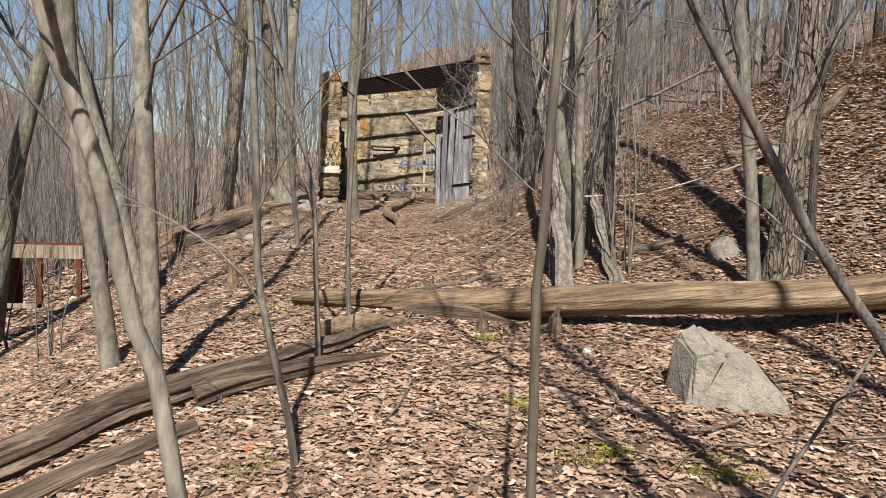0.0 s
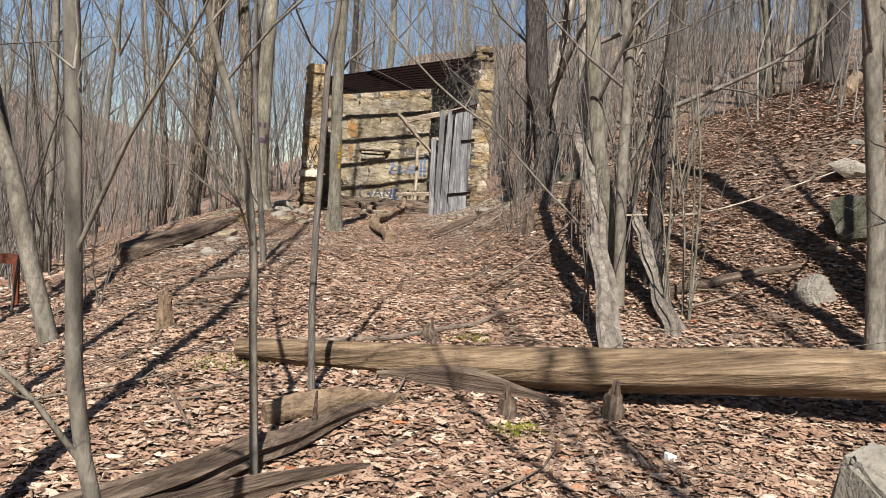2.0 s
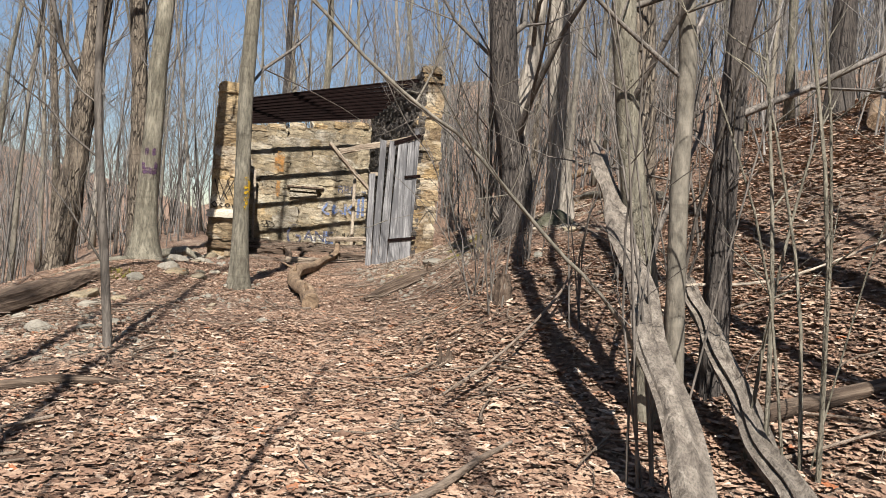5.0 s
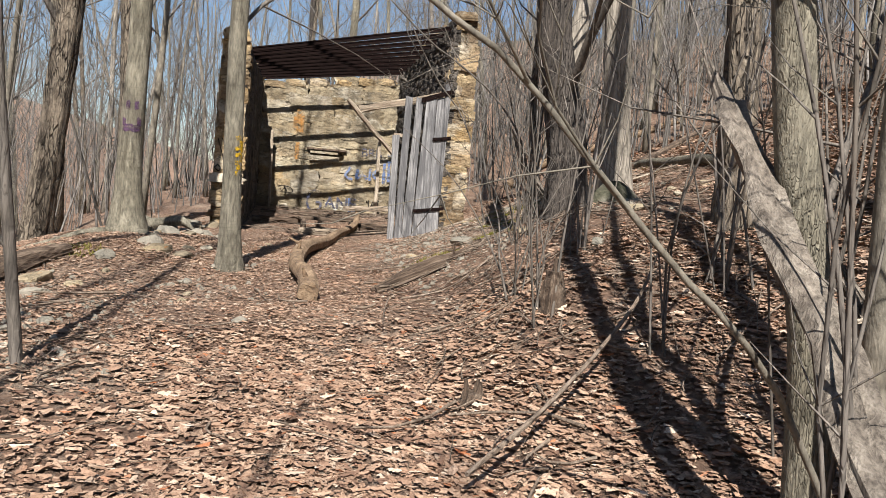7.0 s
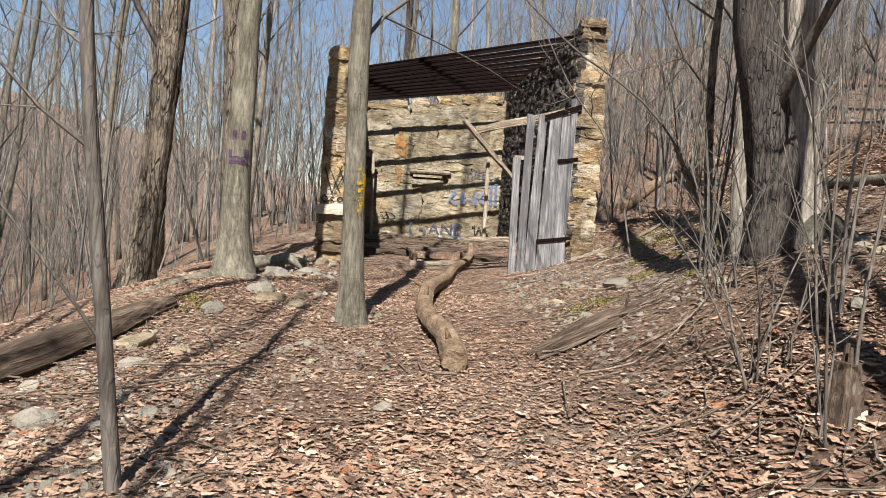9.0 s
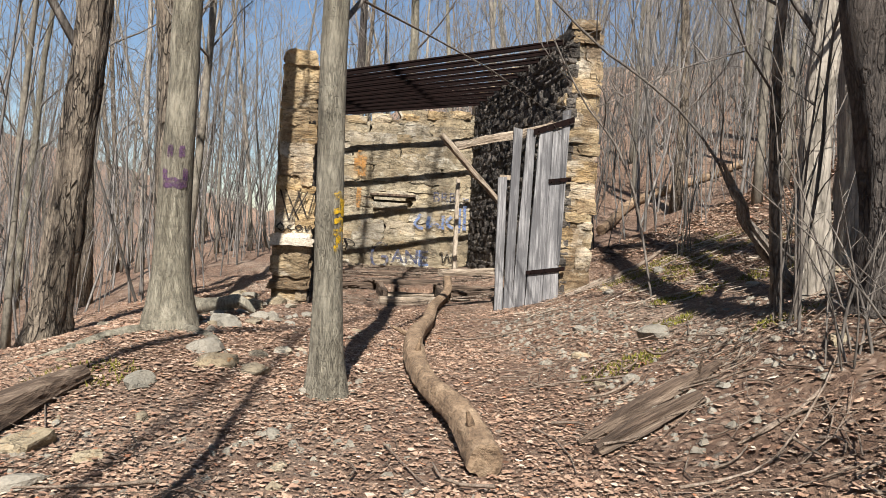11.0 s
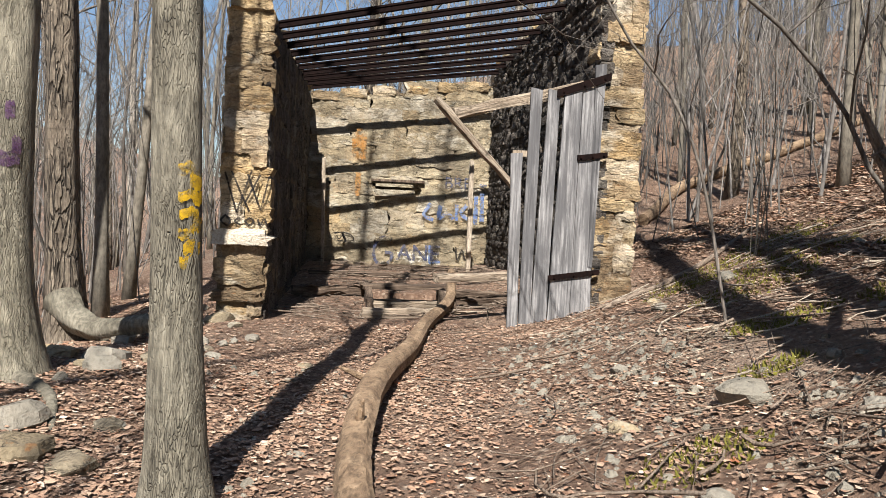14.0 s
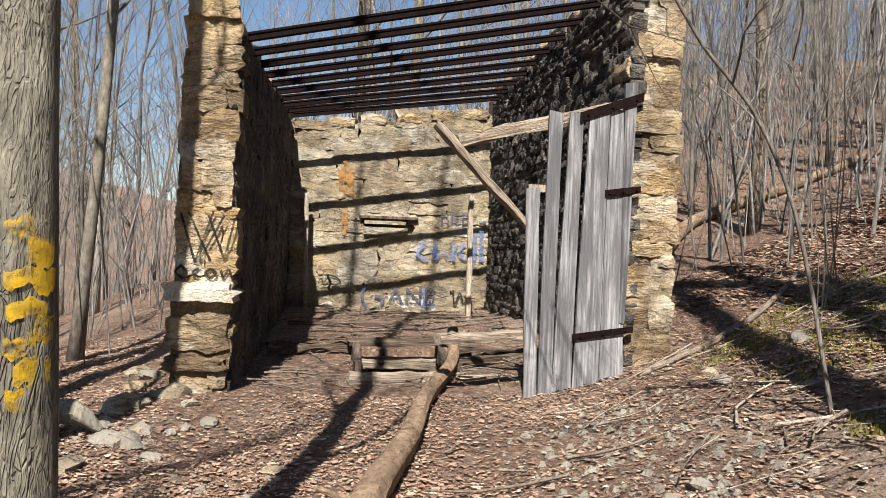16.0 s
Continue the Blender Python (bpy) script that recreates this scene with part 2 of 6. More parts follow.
def simple(name, base, rough, metal=0.0, var=0.35, scale=18.0, other=None, strength=0.3, worn=None):
    m = Mat(name, rough, metal)
    v = m.coords()
    n = m.noise(v, scale, 5, 0.65)
    k = m.noise(v, scale * 0.15, 3, 0.6)
    other = other or tuple(x * (1 - var) for x in base)
    c = m.mix(m.ramp(n, [(0.35, (0, 0, 0)), (0.65, (1, 1, 1))]), base, other)
    c = m.mix(m.ramp(k, [(0.4, (0, 0, 0)), (0.7, (0.4, 0.4, 0.4))]), c, tuple(x * 0.6 for x in base))
    m.colour(c)
    if worn:
        w = m.noise(m.coords((1, 1, 1), False), 26, 6, 0.75)
        w2 = m.noise(m.coords((1, 1, 2.5), False), 7, 3, 0.6)
        m.link(m.ramp(m.math("ADD", m.math("MULTIPLY", w, 0.6), m.math("MULTIPLY", w2, 0.4)), [(worn - 0.05, (0, 0, 0)), (worn + 0.07, (0.85, 0.85, 0.85))]), m.b.inputs["Alpha"])
    return m.bump(n, strength, 0.01)


RUST = simple("rusty_steel", (0.042, 0.024, 0.020), 0.85, 0.0, other=(0.020, 0.013, 0.012))
RUST.node_tree.nodes["Principled BSDF"].inputs["Specular IOR Level"].default_value = 0.08
RUST_RED = simple("rusty_plate", (0.26, 0.10, 0.055), 0.85, 0.1, other=(0.13, 0.055, 0.035))
MOSS = simple("moss", (0.33, 0.31, 0.09), 1.0, 0, 0.5, 60, strength=0.9)
FERN = simple("fern_green", (0.35, 0.36, 0.05), 0.8, 0, 0.4, 30)
PURPLE = simple("purple_spray_paint", (0.115, 0.045, 0.13), 0.7, 0, 0.4, 40, (0.21, 0.15, 0.19), worn=0.44)
YELLOW = simple("yellow_spray_paint", (0.66, 0.46, 0.02), 0.7, 0, 0.3, 40, (0.46, 0.33, 0.05), worn=0.47)
BLUE = simple("blue_spray_paint", (0.13, 0.21, 0.42), 0.7, 0, 0.3, 14, (0.33, 0.37, 0.42), worn=0.45)
NAVY = simple("navy_spray_paint", (0.055, 0.075, 0.16), 0.7, 0, 0.3, 22, (0.22, 0.22, 0.25), worn=0.44)
BLACKPAINT = simple("faded_black_paint", (0.018, 0.018, 0.02), 0.9, 0, 0.3, 30, (0.05, 0.045, 0.045), worn=0.40)
WHITEPAINT = simple("faded_white_paint", (0.72, 0.70, 0.64), 0.8, 0, 0.2, 14, (0.56, 0.50, 0.38), worn=0.48)
ORANGE = simple("iron_stain", (0.44, 0.23, 0.07), 0.9, 0, 0.3, 10, (0.47, 0.33, 0.17), worn=0.49)
WHITE_STONE = simple("white_quartz", (0.82, 0.81, 0.79), 0.7, 0, 0.15, 20)


def litter_mat():
    m = Mat("leaf_litter", 0.95)
    v = m.coords((1, 1, 1), False)
    warp = m.noise(v, 6, 3, 0.6)
    vo = m.voronoi(v, 24)
    vo2 = m.voronoi(v, 43)
    leaf = m.ramp(m.node_colour(vo), LEAF_TONES)
    leaf2 = m.ramp(m.node_colour(vo2), LEAF_TONES)
    c = m.mix(m.ramp(warp, [(0.45, (0, 0, 0)), (0.55, (1, 1, 1))]), leaf, leaf2)
    edge = m.ramp(vo.outputs["Distance"], [(0.25, (1, 1, 1)), (0.62, (0.25, 0.25, 0.25))])
    c = m.mix(edge, (0.27, 0.19, 0.14), c)
    big = m.noise(v, 0.55, 5, 0.65)
    soil = m.ramp(m.noise(v, 75, 8, 0.82), [(0.36, (0.20, 0.15, 0.115)), (0.5, (0.49, 0.40, 0.315)), (0.62, (0.74, 0.66, 0.56))])
    c = m.mix(m.ramp(big, [(0.52, (0, 0, 0)), (0.68, (0.75, 0.75, 0.75))]), c, soil)
    m.colour(c)
    h = m.math("SUBTRACT", m.noise(v, 60, 8, 0.8), m.math("MULTIPLY", vo.outputs["Distance"], 0.7))
    return m.bump(h, 1.0, 0.05)


LEAF_TONES = [(0.0, (0.22, 0.15, 0.112)), (0.14, (0.33, 0.23, 0.172)), (0.34, (0.44, 0.325, 0.245)), (0.55, (0.50, 0.385, 0.295)),
              (0.72, (0.38, 0.262, 0.19)), (0.88, (0.56, 0.45, 0.355)), (0.96, (0.64, 0.55, 0.455)), (1.0, (0.44, 0.21, 0.11))]
Mat.node_colour = lambda self, vo: self.split_red(vo.outputs["Color"])


def _split(self, c):
    n = self.node("ShaderNodeSeparateColor")
    self.link(c, n.inputs[0])
    return n.outputs[0]


Mat.split_red = _split
LITTER = litter_mat()


def leaf_mat():
    m = Mat("dry_oak_leaf", 0.75)
    r = m.random(True)
    c = m.ramp(r, LEAF_TONES)
    n = m.noise(m.coords((1, 1, 1), False), 90, 4, 0.6)
    c = m.mix(m.ramp(n, [(0.3, (0.6, 0.6, 0.6)), (0.6, (1, 1, 1))]), (0.12, 0.07, 0.04), c)
    m.colour(c)
    return m.bump(n, 0.5, 0.01)


LEAF = leaf_mat()


# ---- ground shape ----
def softplus(v, k=0.35):
    return k * np.log1p(np.exp(np.clip(v / k, -40, 40)))


def wave(x, y, f, seed):
    """Smooth value noise in -1..1 on arrays."""
    x, y = np.asarray(x, float) * f + seed * 17.3, np.asarray(y, float) * f - seed * 9.1
    xi, yi = np.floor(x), np.floor(y)
    fx, fy = x - xi, y - yi
    fx, fy = fx * fx * (3 - 2 * fx), fy * fy * (3 - 2 * fy)

    def h(a, b):
        s = np.sin(a * 127.1 + b * 311.7 + seed * 74.7) * 43758.5453
        return (s - np.floor(s)) * 2 - 1

    return (h(xi, yi) * (1 - fx) + h(xi + 1, yi) * fx) * (1 - fy) + (h(xi, yi + 1) * (1 - fx) + h(xi + 1, yi + 1) * fx) * fy


def bell(x, y, cx, cy, sx, sy):
    return np.exp(-(((x - cx) / sx) ** 2 + ((y - cy) / sy) ** 2))


def ground(x, y):
    x, y = np.asarray(x, float), np.asarray(y, float)
    mid = np.interp(y, [-60, -5, 0, 3.4, 5, 8.7, 11, 13.3, 15.8, 21, 30, 60, 150, 600], [-5, -0.4, 0.12, 0.42, 0.57, 0.71, 0.84, 0.92, 1.0, 1.05, 2.0, 8, 22, 40])
    rise = np.clip(mid - 1.05, 0, None) * (y > 15)
    mid = mid - rise + rise / (1 + np.exp(-(x - 3.0) / 5.0))
    right = np.interp(y, [0, 3.4, 5.3, 6, 7.7, 9, 11, 13, 15.7, 21, 40], [2.7, 3.0, 2.75, 2.4, 2.0, 1.7, 1.7, 1.9, 2.6, 3.4, 3.4])
    left = np.interp(y, [0, 4, 6, 9, 12, 13.5, 15.7, 21, 30], [-0.3, -0.5, -0.7, -1.0, -1.3, -1.6, -1.2, -1.4, -3])
    z = mid + 0.40 * softplus(x - right) + 0.12 * softplus(x - right - 8, 2.0) - 0.25 * softplus(x - 45, 8.0)
    z = z - 0.42 * softplus(left - x) + 0.36 * softplus(left - x - 9, 2.0) + 0.04 * softplus(-x - 70, 12.0)
    z = z + 0.16 * bell(x, y, -0.7, 12.9, 0.8, 1.3) + 0.32 * bell(x, y, 3.0, 10.2, 0.75, 1.4) + 0.17 * bell(x, y, 2.35, 8.9, 0.5, 0.6)
    near = np.exp(-(x / 14.0) ** 2)
    z = z + near * (0.035 * wave(x, y, 1.3, 1) + 0.018 * wave(x, y, 3.7, 2)) + (1 - near) * 0.4 * wave(x, y, 0.15, 3)
    pit = 0.8 * np.clip(1 - np.maximum(np.abs(x - 1.58) / 0.36, np.abs(y - 16.98) / 0.62) ** 6, 0, 1)
    inside = np.clip((x - 0.25) / 0.1, 0, 1) * np.clip((3.15 - x) / 0.1, 0, 1) * np.clip((y - 17.1) / 1.6, 0, 1)
    return z - pit + 0.16 * inside


def gz(x, y):
    return float(ground(x, y))


# ---- mesh helpers ----
def part(name, data, material, parent=None, label=""):
    """One mesh object from (verts, faces), linked under a thing or a part."""
    if isinstance(data, bpy.types.Mesh):
        me = data
    else:
        me = bpy.data.meshes.new(name)
        v, f = data
        me.from_pydata([tuple(p) for p in v], [], [tuple(q) for q in f])
        me.materials.append(material)
        me.update()
    ob = new(name, me)
    if parent:
        ob.parent = parent
    if label:
        ob["label"] = label
    return ob


def smooth(ob, angle=None):
    me = ob.data
    me.polygons.foreach_set("use_smooth", [True] * len(me.polygons))
    if angle:
        me.set_sharp_from_angle(angle=radians(angle))
    return ob


def empty(name, loc, label, category, group=""):
    ob = new(name)
    ob.location = loc
    return tagged(ob, label, category, group)


def join(*datas):
    vs, fs = [], []
    for v, f in datas:
        n = len(vs)
        vs.extend(v)
        fs.extend([tuple(i + n for i in q) for q in f])
    return vs, fs


def tube(points, radii, sides=8, rng=None, rough=0.0, cap=True, flat=1.0, ridges=0, grain=0.0):
    """A tube along points, with rough flanks; ridges: lengthwise furrows; grain: splits and slivers that run along it."""
    pts = np.array(points, float)
    n = len(pts)
    d = np.gradient(pts, axis=0)
    d /= np.linalg.norm(d, axis=1)[:, None] + 1e-9
    ref = np.array([0.0, 0.0, 1.0]) if abs(d[:, 2]).mean() < 0.8 else np.array([1.0, 0.0, 0.0])
    a = np.cross(d, ref)
    a /= np.linalg.norm(a, axis=1)[:, None] + 1e-9
    b = np.cross(d, a)
    th = np.arange(sides) * 2 * math.pi / sides
    r = np.repeat(np.array(radii, float)[:, None], sides, 1)
    if rng is not None and rough:
        r = r * (1 + rough * (rng.random((n, sides)) - 0.5) * 2)
    if ridges and rng is not None:
        r = r * (1 + 0.10 * np.sign(np.sin(th * ridges))[None, :] * (0.5 + rng.random((n, 1)) * 0.6))
    if grain and rng is not None:
        drift = np.cumsum(rng.normal(0, 1, (n, sides)), 0) / math.sqrt(n)
        r = r * (1 + grain * np.clip(rng.normal(0, 0.8, sides)[None, :] + drift, -2.0, 1.3))
    v = pts[:, None, :] + r[..., None] * (np.cos(th)[None, :, None] * a[:, None, :] + flat * np.sin(th)[None, :, None] * b[:, None, :])
    verts = v.reshape(-1, 3).tolist()
    faces = []
    for i in range(n - 1):
        for j in range(sides):
            k = (j + 1) % sides
            faces.append((i * sides + j, i * sides + k, (i + 1) * sides + k, (i + 1) * sides + j))
    if cap:
        faces.append(tuple(range(sides - 1, -1, -1)))
        faces.append(tuple((n - 1) * sides + j for j in range(sides)))
    return verts, faces


def spline(points, n):
    """n points on a smooth curve through points (Catmull-Rom)."""
    p = np.array(points, float)
    if len(p) == 2:
        t = np.linspace(0, 1, n)[:, None]
        return p[0] * (1 - t) + p[1] * t
    q = np.vstack([2 * p[0] - p[1], p, 2 * p[-1] - p[-2]])
    out = []
    for s in np.linspace(0, len(p) - 1 - 1e-6, n):
        i = int(s)
        t = s - i
        a, b, c, d = q[i], q[i + 1], q[i + 2], q[i + 3]
        out.append(0.5 * (2 * b + (c - a) * t + (2 * a - 5 * b + 4 * c - d) * t * t + (3 * b - a - 3 * c + d) * t ** 3))
    return np.array(out)


def box(w, d, h, c=(0, 0, 0), bevel=0.0, rng=None, jitter=0.0):
    """A block with chamfered upright edges, optionally uneven."""
    x, y, z = w / 2, d / 2, h / 2
    e = min(bevel, x * 0.8, y * 0.8)
    if e:
        ring = [(x, y - e), (x - e, y), (-x + e, y), (-x, y - e), (-x, -y + e), (-x + e, -y), (x - e, -y), (x, -y + e)]
    else:
        ring = [(x, y), (-x, y), (-x, -y), (x, -y)]
    n = len(ring)
    v = []
    for s in (-z, z):
        for px, py in ring:
            j = (rng.random(3) - 0.5) * jitter * 2 if rng is not None and jitter else (0, 0, 0)
            v.append((px + c[0] + j[0], py + c[1] + j[1], s + c[2] + j[2]))
    f = [(i, (i + 1) % n, n + (i + 1) % n, n + i) for i in range(n)] + [tuple(range(n - 1, -1, -1)), tuple(range(n, 2 * n))]
    return v, f


def blob(rng, size, rings=7, segs=10, rough=0.18, cut=0.0):
    """An angular stone: a sphere with lumps and planed sides."""
    planes = rng.normal(size=(9, 3))
    planes /= np.linalg.norm(planes, axis=1)[:, None]
    lim = 0.45 + rng.random(9) * 0.35
    v = []
    for i in range(rings + 1):
        ph = math.pi * i / rings
        for j in range(segs):
            th = 2 * math.pi * j / segs
            p = np.array([math.sin(ph) * math.cos(th), math.sin(ph) * math.sin(th), math.cos(ph)])
            for q, l in zip(planes, lim):
                d = p @ q
                if d > l:
                    p = p - q * (d - l)
            p = p * (1 + (rng.random() - 0.5) * rough)
            v.append(tuple(p * np.array(size)))
    f = []
    for i in range(rings):
        for j in range(segs):
            k = (j + 1) % segs
            f.append((i * segs + j, (i + 1) * segs + j, (i + 1) * segs + k, i * segs + k))
    return v, f


# ---- ground ----
def axis(near_lo, near_hi, step, far, grow=1.17):
    a = list(np.arange(near_lo, near_hi, step))
    s, v = step, a[-1]
    while v < far:
        s *= grow
        v += s
        a.append(v)
    s, v = step, a[0]
    while v > -far:
        s *= grow
        v -= s
        a.insert(0, v)
    return np.array(a)


gx, gy = axis(-4.0, 11.0, 0.08, 900), axis(-1.0, 19.5, 0.085, 900)
GX, GY = np.meshgrid(gx, gy)
GZ = ground(GX, GY)
nx_, ny_ = len(gx), len(gy)
gv = np.stack([GX.ravel(), GY.ravel(), GZ.ravel()], 1)
ii = (np.arange(ny_ - 1)[:, None] * nx_ + np.arange(nx_ - 1)[None, :]).ravel()
gf = np.stack([ii, ii + 1, ii + 1 + nx_, ii + nx_], 1)
gmesh = bpy.data.meshes.new("ground")
gmesh.from_pydata(gv.tolist(), [], gf.tolist())
gmesh.materials.append(LITTER)
ground_ob = smooth(new("ground", gmesh))
tagged(ground_ob, "sloping forest floor covered with brown leaf litter and soil", "ground", kind="structure")


# ---- leaves on the ground ----
def in_building(x, y):
    return (x > -0.1) & (x < 3.5) & (y > 15.75) & (y < 21.2)


def leaf_field(name, rng, count, area, size, material, label, lobed=False):
    x0, x1, y0, y1 = area
    x = x0 + rng.random(count * 2) * (x1 - x0)
    y = y0 + rng.random(count * 2) * (y1 - y0)
    bare = wave(x, y, 0.5, 11) * 0.5 + 0.5 * wave(x, y, 1.4, 12) + 0.55 * np.clip((y - 10.5) / 3, 0, 1) * np.clip(1.3 - np.abs(x + 0.2), 0, 1) + 0.6 * np.clip((y - 9) / 1.5, 0, 1) * np.clip((x - 1.5) / 0.6, 0, 1) * (x < 5)
    keep = (rng.random(count * 2) > np.clip(bare * 0.9 + 0.12, 0.0, 0.85)) & ~in_building(x, y)
    x, y = x[keep][:count], y[keep][:count]
    n = len(x)
    z = ground(x, y) + rng.random(n) * 0.013 + 0.004
    L = size * (0.35 + rng.random(n) ** 1.4 * 0.95)
    ang = rng.random(n) * 2 * math.pi
    tilt, roll_ = rng.normal(0, 0.09, n), rng.normal(0, 0.12, n)
    curl = rng.normal(0.05, 0.14, n)
    fold = rng.normal(0.10, 0.15, n)
    if lobed:
        # the outline of an oak leaf: base, lobes and bays up one side, tip, and down the other
        px = np.array([-0.55, -0.30, -0.16, 0.06, 0.16, 0.40, 0.55, 0.36, 0.18, 0.02, -0.14, -0.32])
        py = np.array([0.0, 0.55, 0.32, 1.0, 0.50, 0.62, 0.0, -0.66, -0.46, -1.0, -0.36, -0.5])
        half = [[0, 6, 5, 4, 3, 2, 1], [0, 11, 10, 9, 8, 7, 6]]
    else:
        px = np.array([-0.55, -0.2, 0.2, 0.6, 0.16, -0.22])
        py = np.array([0, 1, 0.8, 0, -0.8, -1.0])
        half = [[0, 3, 2, 1], [0, 5, 4, 3]]
    k = len(px)
    W = L * (0.22 + rng.random(n) * 0.20)
    lx = px[None, :] * L[:, None] + rng.normal(0, 0.06, (n, k)) * L[:, None]
    ly = py[None, :] * W[:, None] * (1 + rng.normal(0, 0.22, (n, k)))
    lz = np.abs(ly) * fold[:, None] + curl[:, None] * (px ** 2)[None, :] * 1.6 * L[:, None] + rng.normal(0, 0.04, (n, k)) * L[:, None]
    lz = lz + lx * tilt[:, None] + ly * roll_[:, None]
    ca, sa = np.cos(ang)[:, None], np.sin(ang)[:, None]
    v = np.stack([x[:, None] + lx * ca - ly * sa, y[:, None] + lx * sa + ly * ca, z[:, None] + lz], 2).reshape(-1, 3)
    v[:, 2] = np.maximum(v[:, 2], ground(v[:, 0], v[:, 1]) + 0.003)
    q = np.arange(n)[:, None] * k
    f = np.concatenate([q + np.array([h]) for h in half], 0)
    me = bpy.data.meshes.new(name)
    me.from_pydata(v.tolist(), [], f.tolist())
    me.materials.append(material)
    return tagged(new(name, me), label, "leaves", kind="stuff")


leaf_field("fallen_leaves", np.random.default_rng(5), 94000, (-2.8, 4.2, 0.6, 9.8), 0.062, LEAF, "dry tan and brown oak leaves scattered over the forest floor", True)
leaf_field("leaf_crumbs", np.random.default_rng(16), 50000, (-2.8, 4.2, 0.6, 9.8), 0.030, LEAF, "broken bits of dry leaf between the whole ones")
leaf_field("fallen_leaves", np.random.default_rng(6), 62000, (-3.2, 5.6, 9.8, 19.0), 0.036, LEAF, "dry brown oak leaves thinly scattered near the stone shelter")
leaf_field("leaf_crumbs", np.random.default_rng(15), 90000, (-1.8, 5.0, 9.0, 17.0), 0.020, LEAF, "crumbled leaf and bark fragments on the bare ground")
leaf_field("fallen_leaves", np.random.default_rng(7), 105000, (4.2, 12.0, 3.0, 19.0), 0.064, LEAF, "dry tan leaves scattered over the hillside")
leaf_field("fallen_leaves", np.random.default_rng(8), 16000, (-9.0, -2.8, 1.0, 16.0), 0.13, LEAF, "dry leaves scattered down the falling slope")


# ---- trees ----
def limb(rng, start, way, length, r, n, up=0.35, wob=0.12):
    pts = [np.array(start, float)]
    w = np.array(way, float)
    for i in range(n):
        w = w + rng.normal(0, wob, 3) + np.array([0, 0, up / n])
        w /= np.linalg.norm(w)
        pts.append(pts[-1] + w * length / n)
    return np.array(pts), np.linspace(r, r * 0.25, n + 1)


def crown(rng, axis_pts, axis_r, count, first, spread, twigs=4, subs=4):
    """Limbs with their boughs and twigs, one mesh each, along a bare tree's trunk."""
    limbs = []
    n = len(axis_pts)
    total = np.linalg.norm(axis_pts[-1] - axis_pts[0])
    for k in range(count):
        f = first + (1 - first) * (k + rng.random()) / count
        i = min(int(f * (n - 1)), n - 2)
        t = f * (n - 1) - i
        p = axis_pts[i] * (1 - t) + axis_pts[i + 1] * t
        r = (axis_r[i] * (1 - t) + axis_r[i + 1] * t)
        a = rng.random() * 2 * math.pi
        el = 0.45 + rng.random() * 0.6
        w = (math.cos(a) * math.cos(el), math.sin(a) * math.cos(el), math.sin(el))
        ln = total * spread * (0.5 + rng.random() * 0.7) * (1.15 - f * 0.7)
        pts, rs = limb(rng, p, w, ln, max(r * 0.32, 0.006), 5, 0.35, 0.17)
        out = [tube(pts, rs, 4, cap=False)]
        for s in range(subs):
            j = 1 + int(rng.random() * 4)
            w2 = pts[min(j + 1, 5)] - pts[j]
            w2 = w2 / (np.linalg.norm(w2) + 1e-9) + rng.normal(0, 0.55, 3)
            w2 /= np.linalg.norm(w2)
            p2, r2 = limb(rng, pts[j], w2, ln * (0.3 + rng.random() * 0.35), rs[j] * 0.55, 3, 0.25, 0.18)
            out.append(tube(p2, r2, 3, cap=False))
            for q in range(twigs):
                m = 1 + int(rng.random() * 2.99)
                w3 = p2[m] - p2[m - 1]
                w3 = w3 / (np.linalg.norm(w3) + 1e-9) + rng.normal(0, 0.6, 3)
                w3 /= np.linalg.norm(w3)
                p3, r3 = limb(rng, p2[m], w3, ln * (0.12 + rng.random() * 0.18), max(r2[m] * 0.6, 0.0025), 2, 0.1, 0.15)
                out.append(tube(p3, r3, 3, cap=False))
        limbs.append(join(*out))
    return limbs


